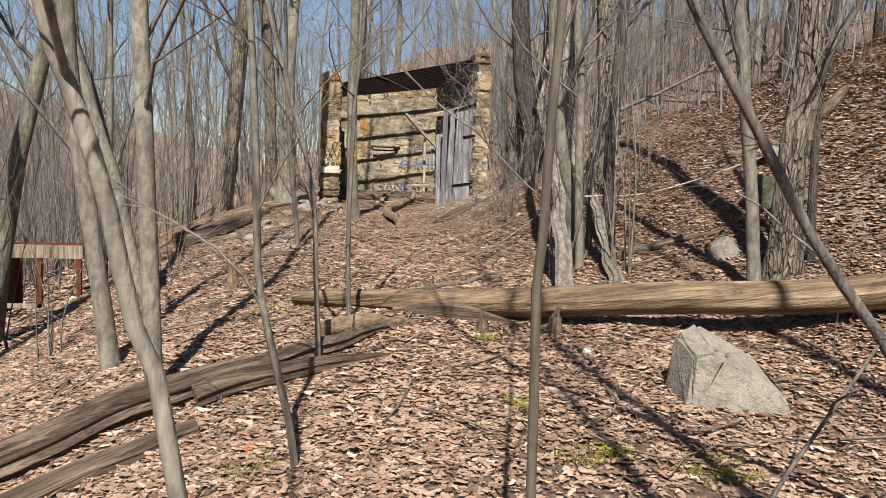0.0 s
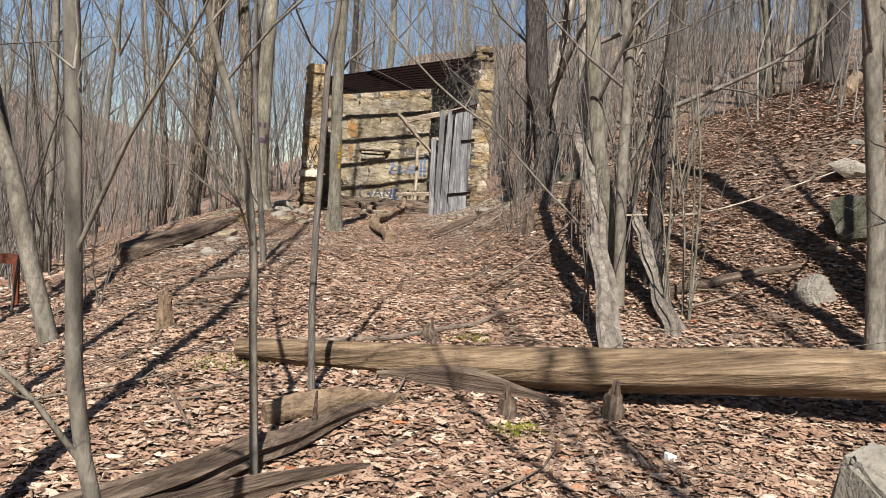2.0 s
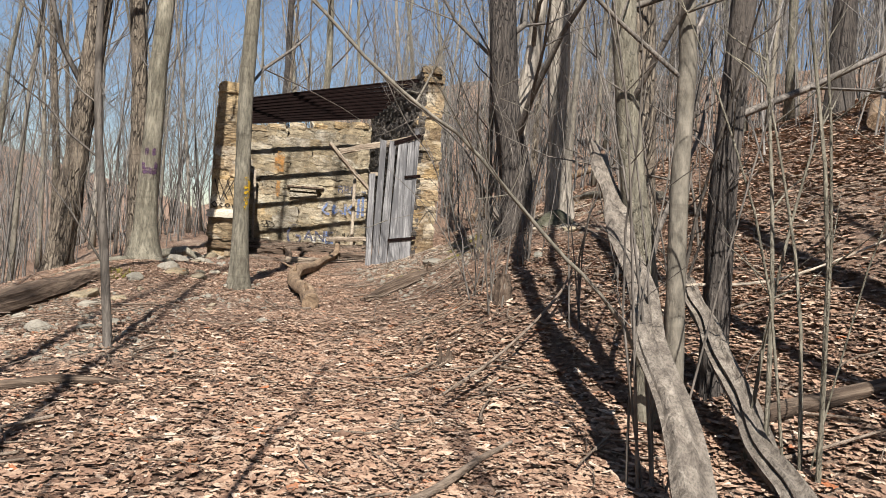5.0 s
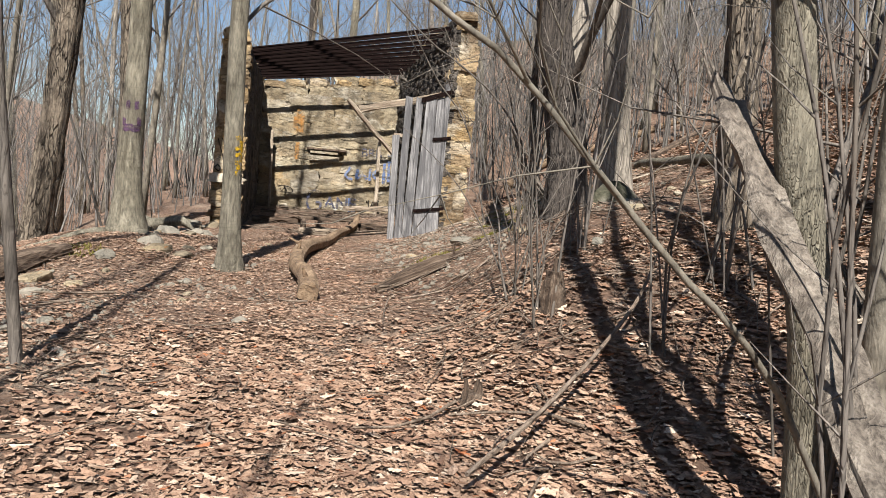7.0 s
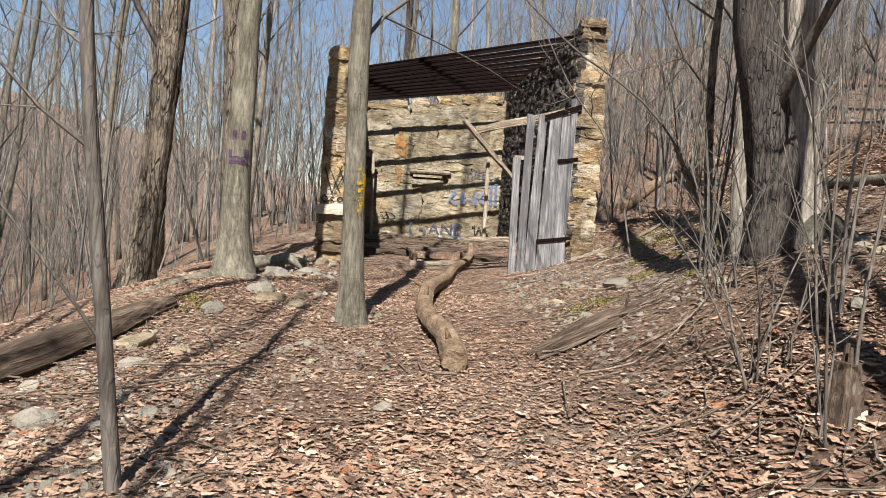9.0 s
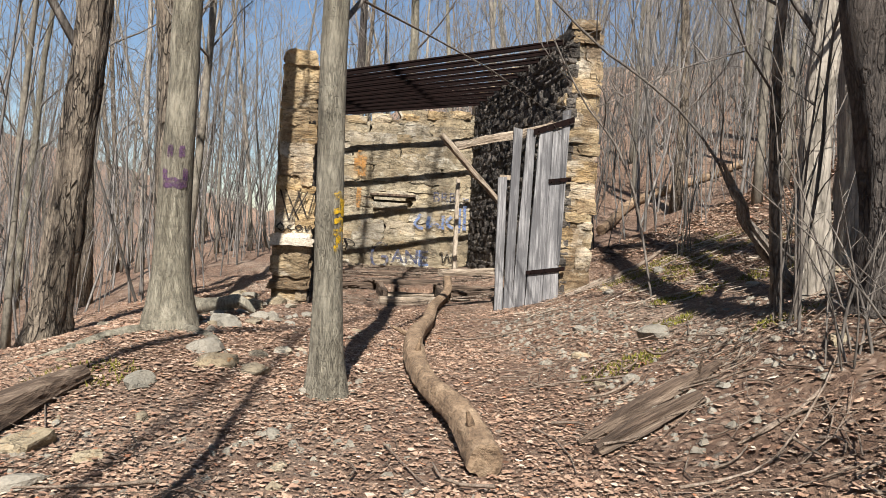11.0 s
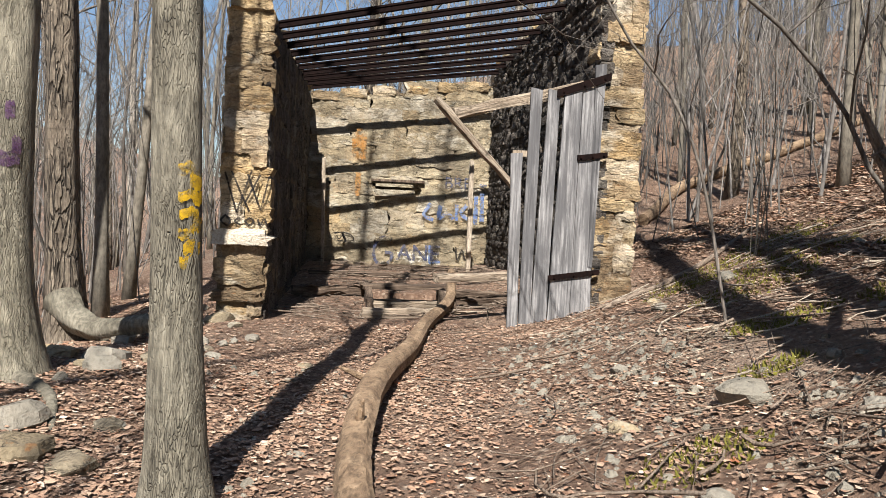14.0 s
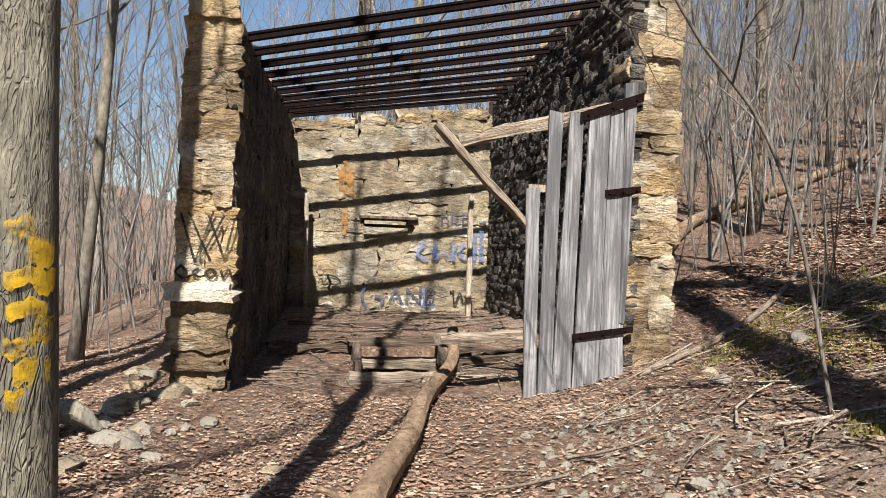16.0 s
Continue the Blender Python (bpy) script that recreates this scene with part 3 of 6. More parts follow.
def tree(points, dia, height, bark, label, seed, count=9, first=0.3, spread=0.22, flare=1.5, sides=14, rough=0.04, ridges=0, group="", category="tree", name="tree", twigs=3, subs=4):
    """A bare tree whose trunk runs through points (world) and on up to height."""
    rng = np.random.default_rng(seed)
    if bark is BARK and dia < 0.125:
        bark = BARK_SMOOTH
    p = [np.array(q, float) for q in points]
    p[0][2] = gz(p[0][0], p[0][1]) - 0.08
    base = p[0].copy()
    w = p[-1] - p[-2]
    w /= np.linalg.norm(w)
    while p[-1][2] - base[2] < height:
        w = w * 0.8 + np.array([0, 0, 0.2]) + rng.normal(0, 0.03, 3)
        w /= np.linalg.norm(w)
        p.append(p[-1] + w * max(height / 7, 0.4))
    p = np.array(p) - base
    n = 30 if dia > 0.1 else 22
    ax = spline(p, n)
    h = np.clip(ax[:, 2] / max(ax[-1, 2], 0.1), 0, 1)
    r = dia / 2 * (1 - 0.72 * h) * (1 + (flare - 1) * np.exp(-ax[:, 2] / (dia * 1.1 + 0.02)))
    if flare > 1.01:
        # extra rings at the foot for the root flare
        foot = [ax[0] * (1 - t) + ax[1] * t for t in (0.2, 0.45, 0.7)]
        ax = np.vstack([ax[:1], foot, ax[1:]])
        h = np.clip(ax[:, 2] / max(ax[-1, 2], 0.1), 0, 1)
        r = dia / 2 * (1 - 0.72 * h) * (1 + (flare - 1) * np.exp(-ax[:, 2] / (dia * 1.1 + 0.02)))
    root = empty(name, base, label, category, group)
    smooth(part("trunk", tube(ax, r, sides, rng, rough, ridges=ridges), bark, root))
    if count:
        for data in crown(rng, ax, r, count, first, spread, twigs, subs):
            smooth(part("branch", data, bark if dia < 0.06 else BARK_TWIG, root))
    placed.append((base[0], base[1]))
    return root


placed = []
# trees beside the path: trunk line, thickness, height
G = "trees along the path"
tree([(-0.10, 1.0, 0), (-0.18, 1.0, 1.08), (-0.24, 1.0, 1.32), (-0.27, 1.0, 1.47), (-0.31, 1.0, 1.60), (-0.34, 1.0, 1.69), (-0.42, 1.0, 2.1)], 0.030, 4.5, BARK, "slender grey sapling bending over beside the path", 1, 8, 0.45, 0.25, 1.1, 8, group=G)
tree([(-0.86, 4.1, 0), (-0.89, 4.1, 1.08), (-0.91, 4.1, 1.66), (-0.94, 4.1, 2.37)], 0.098, 11, BARK, "young grey beech with smooth speckled trunk", 2, 10, 0.28, 0.2, 1.15, 12, group=G)
tree([(-1.28, 4.9, 0), (-1.37, 4.9, 0.9), (-1.47, 4.9, 1.63), (-1.54, 4.9, 2.41)], 0.115, 12, BARK, "grey beech leaning on the edge of the slope", 3, 10, 0.25, 0.2, 1.3, 12, group=G)
tree([(-1.54, 7.0, 0), (-1.70, 7.0, 0.92), (-1.82, 7.0, 1.48), (-1.96, 7.0, 1.91)], 0.12, 11, BARK, "grey tree leaning out over the slope", 4, 11, 0.22, 0.2, 1.2, 12, group=G)
tree([(-0.08, 2.95, 0), (-0.11, 2.95, 0.52), (-0.19, 2.95, 0.86), (-0.24, 2.95, 1.12), (-0.25, 2.95, 1.46), (-0.27, 2.95, 1.92)], 0.032, 6.5, BARK, "thin crooked sapling rising from the leaf litter", 5, 9, 0.3, 0.2, 1.1, 8, group=G)
tree([(0.47, 1.53, 0), (0.455, 1.53, 1.12), (0.45, 1.53, 1.28), (0.46, 1.53, 1.39), (0.465, 1.53, 1.6), (0.48, 1.53, 1.9)], 0.026, 5, BARK_SHADED, "thin grey sapling standing close beside the path", 6, 8, 0.5, 0.22, 1.1, 8, group=G)
tree([(0.0, 4.2, 0), (-0.03, 4.2, 0.97), (-0.04, 4.2, 1.26), (-0.07, 4.2, 1.49), (-0.13, 4.2, 1.76), (-0.20, 4.2, 1.98)], 0.030, 6, BARK, "thin forked sapling growing by the fallen log", 7, 9, 0.28, 0.22, 1.1, 8, group=G)
tree([(0.19, 4.93, 0), (0.17, 4.93, 0.95), (0.17, 4.93, 1.33), (0.18, 4.93, 1.70), (0.19, 4.93, 2.06), (0.22, 4.93, 2.30)], 0.034, 6, BARK_TWIG, "thin brown sapling standing against the fallen log", 8, 8, 0.45, 0.2, 1.1, 8, group=G)
tree([(2.25, 2.1, 0), (1.95, 2.1, 0.76), (1.76, 2.1, 1.05), (1.51, 2.1, 1.34), (1.30, 2.1, 1.66), (1.16, 2.1, 1.87), (1.04, 2.1, 2.06)], 0.042, 5, BARK_TWIG, "dark sapling leaning steeply across the path side", 9, 10, 0.3, 0.25, 1.1, 8, group=G)
tree([(1.28, 2.1, 0), (1.42, 2.1, 0.55), (1.60, 2.1, 0.82), (1.76, 2.1, 1.06)], 0.016, 1.6, BARK_TWIG, "thin reddish shoot leaning beside the boulder", 10, 5, 0.4, 0.3, 1.1, 6, group=G)
tree([(3.24, 5.2, 0), (3.16, 5.2, 1.48), (3.07, 5.2, 2.08), (2.98, 5.2, 2.66)], 0.10, 11, BARK, "slim grey tree forking beside the bank", 11, 6, 0.2, 0.2, 1.2, 12, group=G)
tree([(3.52, 5.3, 0), (3.49, 5.24, 1.70), (3.56, 5.24, 2.33), (3.57, 5.24, 2.95)], 0.21, 13, BARK_ROUGH, "gnarled grey tree with furrowed trunk and flaring foot", 12, 6, 0.25, 0.2, 1.7, 18, 0.08, 5, group=G)
tree([(3.80, 5.35, 0), (3.74, 5.3, 1.2), (3.72, 5.3, 2.2), (3.80, 5.3, 3.0)], 0.07, 10, BARK_DARK, "thin dark stem beside the gnarled tree", 13, 5, 0.25, 0.2, 1.2, 10, group=G)
tree([(2.42, 7.0, 0), (2.37, 7.0, 1.31), (2.21, 7.0, 2.12), (2.11, 7.0, 3.24), (2.2, 7.0, 5.0), (2.7, 7.0, 8.0)], 0.125, 12, BARK, "grey trunk rising from the cluster of stems", 14, 10, 0.22, 0.2, 1.2, 12, 0.05, group=G)
tree([(2.40, 6.75, 0), (2.34, 6.75, 1.76), (2.33, 6.75, 2.48), (2.26, 6.75, 3.18), (2.4, 6.75, 5.0), (2.9, 6.75, 8.0)], 0.085, 11, BARK, "straight grey stem in the cluster of trunks", 15, 9, 0.25, 0.2, 1.1, 12, 0.03, group=G)
tree([(2.80, 7.07, 0), (2.77, 7.07, 1.79), (2.80, 7.07, 2.58), (2.83, 7.07, 3.37)], 0.14, 12, BARK_DARK, "dark twisted trunk at the back of the cluster", 16, 10, 0.22, 0.2, 1.2, 12, 0.08, 4, group=G)
tree([(3.06, 10.75, 0), (3.04, 10.75, 1.9), (2.97, 10.75, 2.4), (2.80, 10.75, 3.23), (2.75, 10.75, 5.0), (3.0, 10.75, 9.0)], 0.27, 15, BARK_DARK, "stout dark tree with shaggy flaking bark", 17, 10, 0.3, 0.2, 1.5, 20, 0.09, 7, group=G)
tree([(4.20, 12.4, 0), (4.15, 12.4, 2.3), (4.11, 12.4, 2.96), (4.03, 12.4, 3.80)], 0.30, 16, BARK_PALE, "pale tree with smooth peeling trunk on the bank", 18, 10, 0.35, 0.2, 1.5, 18, 0.05, 4, group=G)
tree([(3.12, 11.75, 0), (3.05, 11.75, 2.3), (3.02, 11.75, 3.0), (3.05, 11.75, 3.8)], 0.07, 10, BARK_ROUGH, "dark narrow stem growing before the pale tree", 19, 9, 0.25, 0.2, 1.3, 12, 0.08, 4, group=G)
tree([(3.45, 11.85, 0), (3.38, 11.85, 2.3), (3.40, 11.85, 3.0), (3.5, 11.85, 3.8)], 0.20, 14, BARK_PALE, "pale grey tree with long vertical streaks", 20, 9, 0.3, 0.2, 1.4, 14, 0.06, 4, group=G)
tree([(3.65, 9.4, 0), (3.6, 9.4, 2.2), (3.55, 9.4, 3.0)], 0.21, 13, BARK_ROUGH, "weathered grey tree standing on the bank", 21, 9, 0.3, 0.2, 1.5, 16, 0.06, 4, group=G)
tree([(8.35, 12.7, 0), (8.35, 12.7, 4.5), (8.3, 12.7, 6.0)], 0.33, 16, BARK_DARK, "dark straight tree on the open hillside", 22, 10, 0.35, 0.2, 1.3, 14, 0.06, 6, group=G)
tree([(-1.86, 14.5, 0), (-1.74, 14.5, 1.74), (-1.65, 14.5, 2.70), (-1.57, 14.5, 3.67)], 0.29, 15, BARK_ROUGH, "leaning hickory with shaggy peeling bark", 23, 10, 0.3, 0.2, 1.45, 20, 0.09, 7, group=G)
tree([(-0.64, 13.3, 0), (-0.65, 13.3, 1.80), (-0.62, 13.3, 2.81), (-0.61, 13.3, 3.42)], 0.24, 10, BARK, "grey tree with purple paint and spreading roots", 24, 9, 0.35, 0.2, 2.1, 18, 0.04, group=G)
tree([(0.47, 12.0, 0), (0.44, 12.0, 1.86), (0.42, 12.0, 2.66), (0.42, 12.0, 3.14)], 0.17, 13, BARK, "grey tree with yellow paint marks before the shelter", 25, 9, 0.35, 0.2, 1.9, 18, 0.03, group=G)
tree([(-0.96, 15.0, 0), (-1.02, 15.0, 2.22), (-1.06, 15.0, 3.46)], 0.22, 15, BARK_ROUGH, "grey tree with a big surface root", 26, 9, 0.35, 0.2, 1.7, 16, 0.06, 5, group=G)
tree([(-0.28, 9.05, 0), (-0.29, 9.05, 0.77), (-0.34, 9.05, 1.30), (-0.39, 9.05, 1.80), (-0.44, 9.05, 2.41)], 0.06, 5.5, BARK_TWIG, "slender dark sapling on the open leaf-covered path", 27, 9, 0.3, 0.2, 1.1, 10, group=G)
tree([(2.5, 6.9, 0), (2.20, 6.85, 1.2), (1.98, 6.8, 1.42), (1.83, 6.8, 1.54), (1.59, 6.8, 1.77), (1.37, 6.8, 1.98), (1.18, 6.8, 2.09), (0.9, 6.8, 2.3)], 0.021, 3.0, BARK, "slender stem arching out of the trunk cluster", 28, 8, 0.35, 0.2, 1.1, 8, group=G)
tree([(3.95, 12.6, 0), (3.65, 12.5, 1.85), (3.3, 12.5, 2.11), (3.07, 12.5, 2.49), (2.78, 12.5, 2.79), (2.43, 12.5, 3.02), (2.16, 12.5, 3.18)], 0.023, 4.4, BARK_TWIG, "thin stem leaning out from the bank", 29, 10, 0.3, 0.22, 1.1, 8, group=G)
tree([(2.75, 11.0, 0), (2.7, 11.0, 2.2), (2.5, 11.0, 2.82), (2.21, 11.0, 2.76), (1.95, 11.0, 2.65), (1.77, 11.0, 2.54), (1.63, 11.0, 2.48)], 0.02, 1.0, BARK_TWIG, "thin arching shoot bending over the path", 30, 5, 0.4, 0.12, 1.1, 6, group=G)
tree([(3.16, 13.5, 0), (3.02, 13.5, 1.95), (2.90, 13.5, 2.35), (2.72, 13.5, 2.68), (2.46, 13.5, 2.97)], 0.021, 4.0, BARK_TWIG, "thin straight shoot growing beside the bank", 34, 8, 0.3, 0.2, 1.1, 6, group=G)
tree([(1.95, -1.0, 0), (1.75, -1.0, 1.0), (1.25, -1.0, 3.0), (0.75, -1.0, 5.0)], 0.12, 10, BARK, "grey tree leaning over the start of the path", 35, 8, 0.45, 0.2, 1.2, 10, group=G)
tree([(1.05, -1.3, 0), (0.95, -1.3, 1.0), (0.7, -1.3, 3.0), (0.4, -1.3, 5.0)], 0.09, 9, BARK, "slim grey tree at the start of the path", 36, 8, 0.5, 0.2, 1.2, 10, group=G)
tree([(3.1, -0.2, 0), (2.9, -0.2, 1.0), (2.5, -0.2, 3.0), (2.1, -0.2, 5.0)], 0.13, 10, BARK, "grey tree leaning towards the path", 37, 8, 0.45, 0.2, 1.2, 10, group=G)


# ---- splintered dead trunks ----
def snag(points, radii, label, seed, mat=SILVER):
    """A dead broken trunk, twisted and split, with jagged top."""
    rng = np.random.default_rng(seed)
    p = np.array(points, float)
    base = np.array([p[0][0], p[0][1], gz(p[0][0], p[0][1]) - 0.05])
    p[0] = base
    ax = spline(p - base, 26)
    r = np.interp(np.linspace(0, 1, 26), np.linspace(0, 1, len(radii)), radii)
    root = empty("dead_trunk", base, label, "dead tree", "splintered trunks")
    smooth(part("trunk", tube(ax + np.stack([np.sin(np.arange(26) * 0.9 + seed) * 0.012, np.cos(np.arange(26) * 0.7) * 0.01, np.zeros(26)], 1) * (np.arange(26) > 0)[:, None], r, 26, rng, 0.03, flat=0.8, grain=0.2), mat, root), 45)
    for k in range(5):
        a = rng.random() * 6.28
        q = ax[-1] + np.array([math.cos(a), math.sin(a), 0]) * r[-1] * 0.5
        d = (ax[-1] - ax[-3])
        d /= np.linalg.norm(d)
        part("splinter", tube([q - d * 0.1, q + d * 0.06, q + d * (0.10 + rng.random() * 0.14)], [r[-1] * 0.5, r[-1] * 0.35, 0.003], 5, rng, 0.2), mat, root)
    return root


snag([(1.95, 5.72, 0), (2.03, 6.22, 1.06), (2.13, 6.67, 1.42), (2.16, 7.0, 1.76), (2.17, 7.23, 2.02)], [0.066, 0.056, 0.05, 0.045, 0.035], "broken silver-grey trunk leaning back into the cluster", 41)
snag([(2.47, 5.9, 0), (2.54, 6.35, 0.86), (2.60, 6.8, 1.2), (2.62, 7.11, 1.45)], [0.064, 0.052, 0.046, 0.03], "short splintered silver-grey trunk beside its twin", 42)
snag([(3.55, 12.15, 0), (3.41, 12.2, 1.75), (3.21, 12.2, 1.97), (3.05, 12.2, 2.25)], [0.05, 0.05, 0.045, 0.03], "pale barkless stub leaning on the bank", 44)


# ---- logs ----
def log(name, points, radii, mat, label, category="log", seed=0, sides=14, rings=40, rough=0.06, ridges=0, flat=1.0, lift=None, group="", stubs=0, sink=0.35, grain=0.0):
    """A log along points; where lift is None it lies on the ground."""
    rng = np.random.default_rng(seed)
    p = np.array(points, float)
    ax = spline(p, rings)
    r = np.interp(np.linspace(0, 1, rings), np.linspace(0, 1, len(radii)), radii)
    if lift is None:
        ax[:, 2] = ground(ax[:, 0], ax[:, 1]) + r * (1 - sink)
    origin = ax[len(ax) // 2].copy()
    d = Vector(ax[-1] - ax[0])
    q = d.to_track_quat("Z", "Y")
    root = new(name)
    root.location = origin
    root.rotation_mode = "QUATERNION"
    root.rotation_quaternion = q
    tagged(root, label, category, group)
    inv = np.array(q.to_matrix().transposed())
    local = (ax - origin) @ inv.T
    smooth(part("log_body", tube(local, r, sides, rng, rough, ridges=ridges, flat=flat, grain=grain), mat, root), 45 if grain else 60)
    for k in range(stubs):
        i = int(rng.random() * (rings - 4)) + 2
        a = rng.random() * 6.28
        out = np.array([math.cos(a), math.sin(a), 0.3])
        s = local[i]
        part("branch_stub", tube([s, s + out * r[i] * 1.3, s + out * r[i] * (1.8 + rng.random() * 2)], [r[i] * 0.35, r[i] * 0.25, r[i] * 0.1], 6, rng, 0.1), mat, root)
    return root


log("fallen_log", [(-0.20, 5.62, 0.63), (0.40, 5.42, 0.64), (1.30, 5.05, 0.69), (2.20, 4.65, 0.79), (3.50, 4.2, 0.92), (5.0, 3.7, 1.35), (7.0, 3.0, 2.1)], [0.05, 0.075, 0.10, 0.108, 0.112, 0.115, 0.10], LOG_WOOD,
    "long fallen tree trunk lying across the path, bark gone", seed=50, sides=34, rings=90, rough=0.012, lift=True, stubs=2, grain=0.045)
log("bark_slab", [(0.5, 5.2, 0.58), (0.9, 5.05, 0.60), (1.35, 4.85, 0.55)], [0.03, 0.07, 0.015], OLD_WOOD, "torn slab of furrowed bark under the fallen trunk", "bark", 51, 8, 14, 0.05, 0, 0.4, True, grain=0.25)
log("rotting_log", [(-2.3, 3.3, 0), (-1.46, 3.62, 0), (-0.79, 3.84, 0), (-0.35, 4.05, 0), (0.1, 4.4, 0), (0.48, 4.8, 0)], [0.08, 0.08, 0.07, 0.06, 0.045, 0.02], OLD_WOOD,
    "old split log with deep dark cracks", seed=52, sides=30, rings=60, rough=0.03, flat=0.8, sink=-0.35, stubs=3, grain=0.17)
log("rotting_log", [(-1.9, 2.9, 0), (-1.1, 3.25, 0), (-0.55, 3.5, 0)], [0.065, 0.06, 0.04], OLD_WOOD, "reddish brown log half sunk in the leaves", seed=53, sides=22, rings=30, rough=0.03, grain=0.08)
log("split_limb", [(-0.6, 3.75, 0), (-0.1, 4.02, 0), (0.40, 4.25, 0)], [0.05, 0.045, 0.012], OLD_WOOD, "split grey limb lying along the old log", seed=54, sides=20, rings=30, rough=0.04, flat=0.6, sink=-0.6, grain=0.2)
log("split_limb", [(0.0, 4.62, 0), (0.30, 4.75, 0), (0.60, 4.95, 0)], [0.05, 0.06, 0.02], BROWN_LOG, "broken brown limb beside the fallen trunk", seed=55, rings=20, rough=0.15, ridges=3, flat=0.7, sink=0)
log("winding_log", [(2.05, 17.2, 1.36), (1.93, 16.4, 1.16), (1.62, 15.45, 1.06), (1.42, 14.5, 1.02), (1.18, 13.55, 1.02), (1.07, 12.7, 1.0), (1.05, 11.95, 0.97), (1.12, 11.3, 0.95), (1.12, 10.7, 0.90)], [0.045, 0.05, 0.055, 0.064, 0.072, 0.072, 0.062, 0.07, 0.078], BROWN_LOG,
    "long winding brown log running up to the doorway", seed=56, sides=20, rings=110, rough=0.05, lift=True, stubs=3, grain=0.07)
log("rotting_log", [(1.60, 10.90, 0), (1.85, 10.97, 0), (2.12, 11.02, 0), (2.42, 11.14, 0)], [0.015, 0.045, 0.05, 0.025], OLD_WOOD, "weathered split log lying at the foot of the bank", seed=57, sides=26, rings=40, rough=0.05, flat=0.75, sink=0.25, stubs=2, grain=0.13)
log("rotting_log", [(1.62, 10.72, 0), (1.85, 10.78, 0), (2.15, 10.82, 0)], [0.03, 0.05, 0.03], OLD_WOOD, "smaller dark log lying beside the split log", seed=58, sides=20, rings=24, rough=0.05, grain=0.24)
log("driftwood_log", [(-1.9, 10.4, 0), (-1.35, 10.9, 0), (-1.05, 11.5, 0), (-0.85, 12.0, 0)], [0.13, 0.12, 0.09, 0.05], OLD_WOOD, "weathered brown log lying on the bare mound", seed=59, sides=24, rings=40, rough=0.04, sink=0.2, stubs=2, grain=0.05)
log("surface_root", [(-0.98, 14.95, gz(-0.98, 14.95) + 0.30), (-0.84, 14.84, gz(-0.84, 14.84) + 0.17), (-0.66, 14.72, gz(-0.66, 14.72) + 0.09), (-0.46, 14.62, gz(-0.46, 14.62) + 0.10), (-0.28, 14.56, gz(-0.28, 14.56) + 0.13), (-0.14, 14.55, gz(-0.14, 14.55) + 0.04)], [0.12, 0.09, 0.07, 0.06, 0.06, 0.02], BARK, "thick grey root curling over the ground", "root", seed=60, sides=18, rings=30, rough=0.05, lift=True, stubs=1, grain=0.09)
log("surface_root", [(-0.7, 13.2, 0), (-1.05, 12.9, 0), (-1.5, 12.75, 0)], [0.055, 0.04, 0.012], BARK, "grey root spreading from the painted tree", "root", seed=61, rings=16, rough=0.1, sink=0.9)
log("surface_root", [(-0.55, 13.2, 0), (-0.3, 12.95, 0), (-0.15, 12.6, 0)], [0.05, 0.03, 0.01], BARK, "grey root running towards the path", "root", seed=62, rings=16, rough=0.1, sink=0.9)
log("bank_log", [(5.6, 21.0, 0), (7.0, 22.6, 0), (8.6, 22.4, 0), (10.6, 22.8, 0)], [0.10, 0.10, 0.09, 0.07], BROWN_LOG, "slim brown log lying up the bank", seed=63, rings=24, sink=-0.1)
log("bank_log", [(5.4, 14.6, 0), (6.8, 16.2, 0), (9.0, 18.4, 0)], [0.055, 0.05, 0.035], OLD_WOOD, "grey brown log on the hillside behind the shelter", seed=64, rings=24, sink=-0.1)
log("bank_log", [(5.6, 15.2, 0), (5.2, 13.2, 0), (4.96, 11.4, 0)], [0.05, 0.055, 0.05], BARK, "pale log lying along the slope", seed=65, rings=20, sink=-0.2)
log("fallen_branch", [(2.7, 6.65, 0), (3.15, 6.6, 0), (3.6, 6.4, 0)], [0.042, 0.04, 0.02], OLD_WOOD, "dark dead limb lying behind the broken trunks", "branch", seed=85, sides=9, rings=16, sink=0.1)
log("fallen_branch", [(2.5, 7.0, 1.42), (3.4, 7.3, 1.50), (4.9, 7.75, 1.95)], [0.008, 0.008, 0.004], PALE_STICK, "long thin pale branch fallen against the stems", "branch", seed=86, sides=6, rings=20, lift=True)
log("fallen_branch", [(1.55, 7.5, 0.78), (2.0, 7.9, 0.95), (2.5, 8.35, 1.25), (2.75, 8.6, 1.55)], [0.010, 0.010, 0.008, 0.004], STICK, "pale bent branch poking up from the bank", "branch", seed=87, sides=6, rings=20, lift=True)
log("bank_log", [(7.0, 10.6, 0), (7.7, 11.3, 0), (8.3, 11.6, 0)], [0.09, 0.10, 0.05], BROWN_LOG, "short mossy log on the hillside", seed=66, rings=20, sink=0)
log("bank_log", [(5.6, 8.3, 0), (6.2, 8.6, 0), (6.9, 9.3, 0)], [0.07, 0.075, 0.05], OLD_WOOD, "curved grey log below the mossy rocks", seed=67, rings=20, sink=0)
log("bank_log", [(3.05, 15.38, 0), (3.6, 15.5, 0), (4.3, 15.9, 0), (5.0, 16.6, 0)], [0.02, 0.022, 0.022, 0.015], STICK, "long grey pole lying against the wall end", "pole", seed=68, sides=8, rings=20, rough=0.04, sink=-0.3)
log("fallen_branch", [(0.1, 5.95, 0), (0.75, 6.15, 0), (1.35, 6.6, 0), (1.75, 7.0, 0)], [0.012, 0.018, 0.018, 0.01], STICK, "thin crooked branch lying on the leaves", "branch", seed=69, sides=7, rings=26, sink=-0.6)
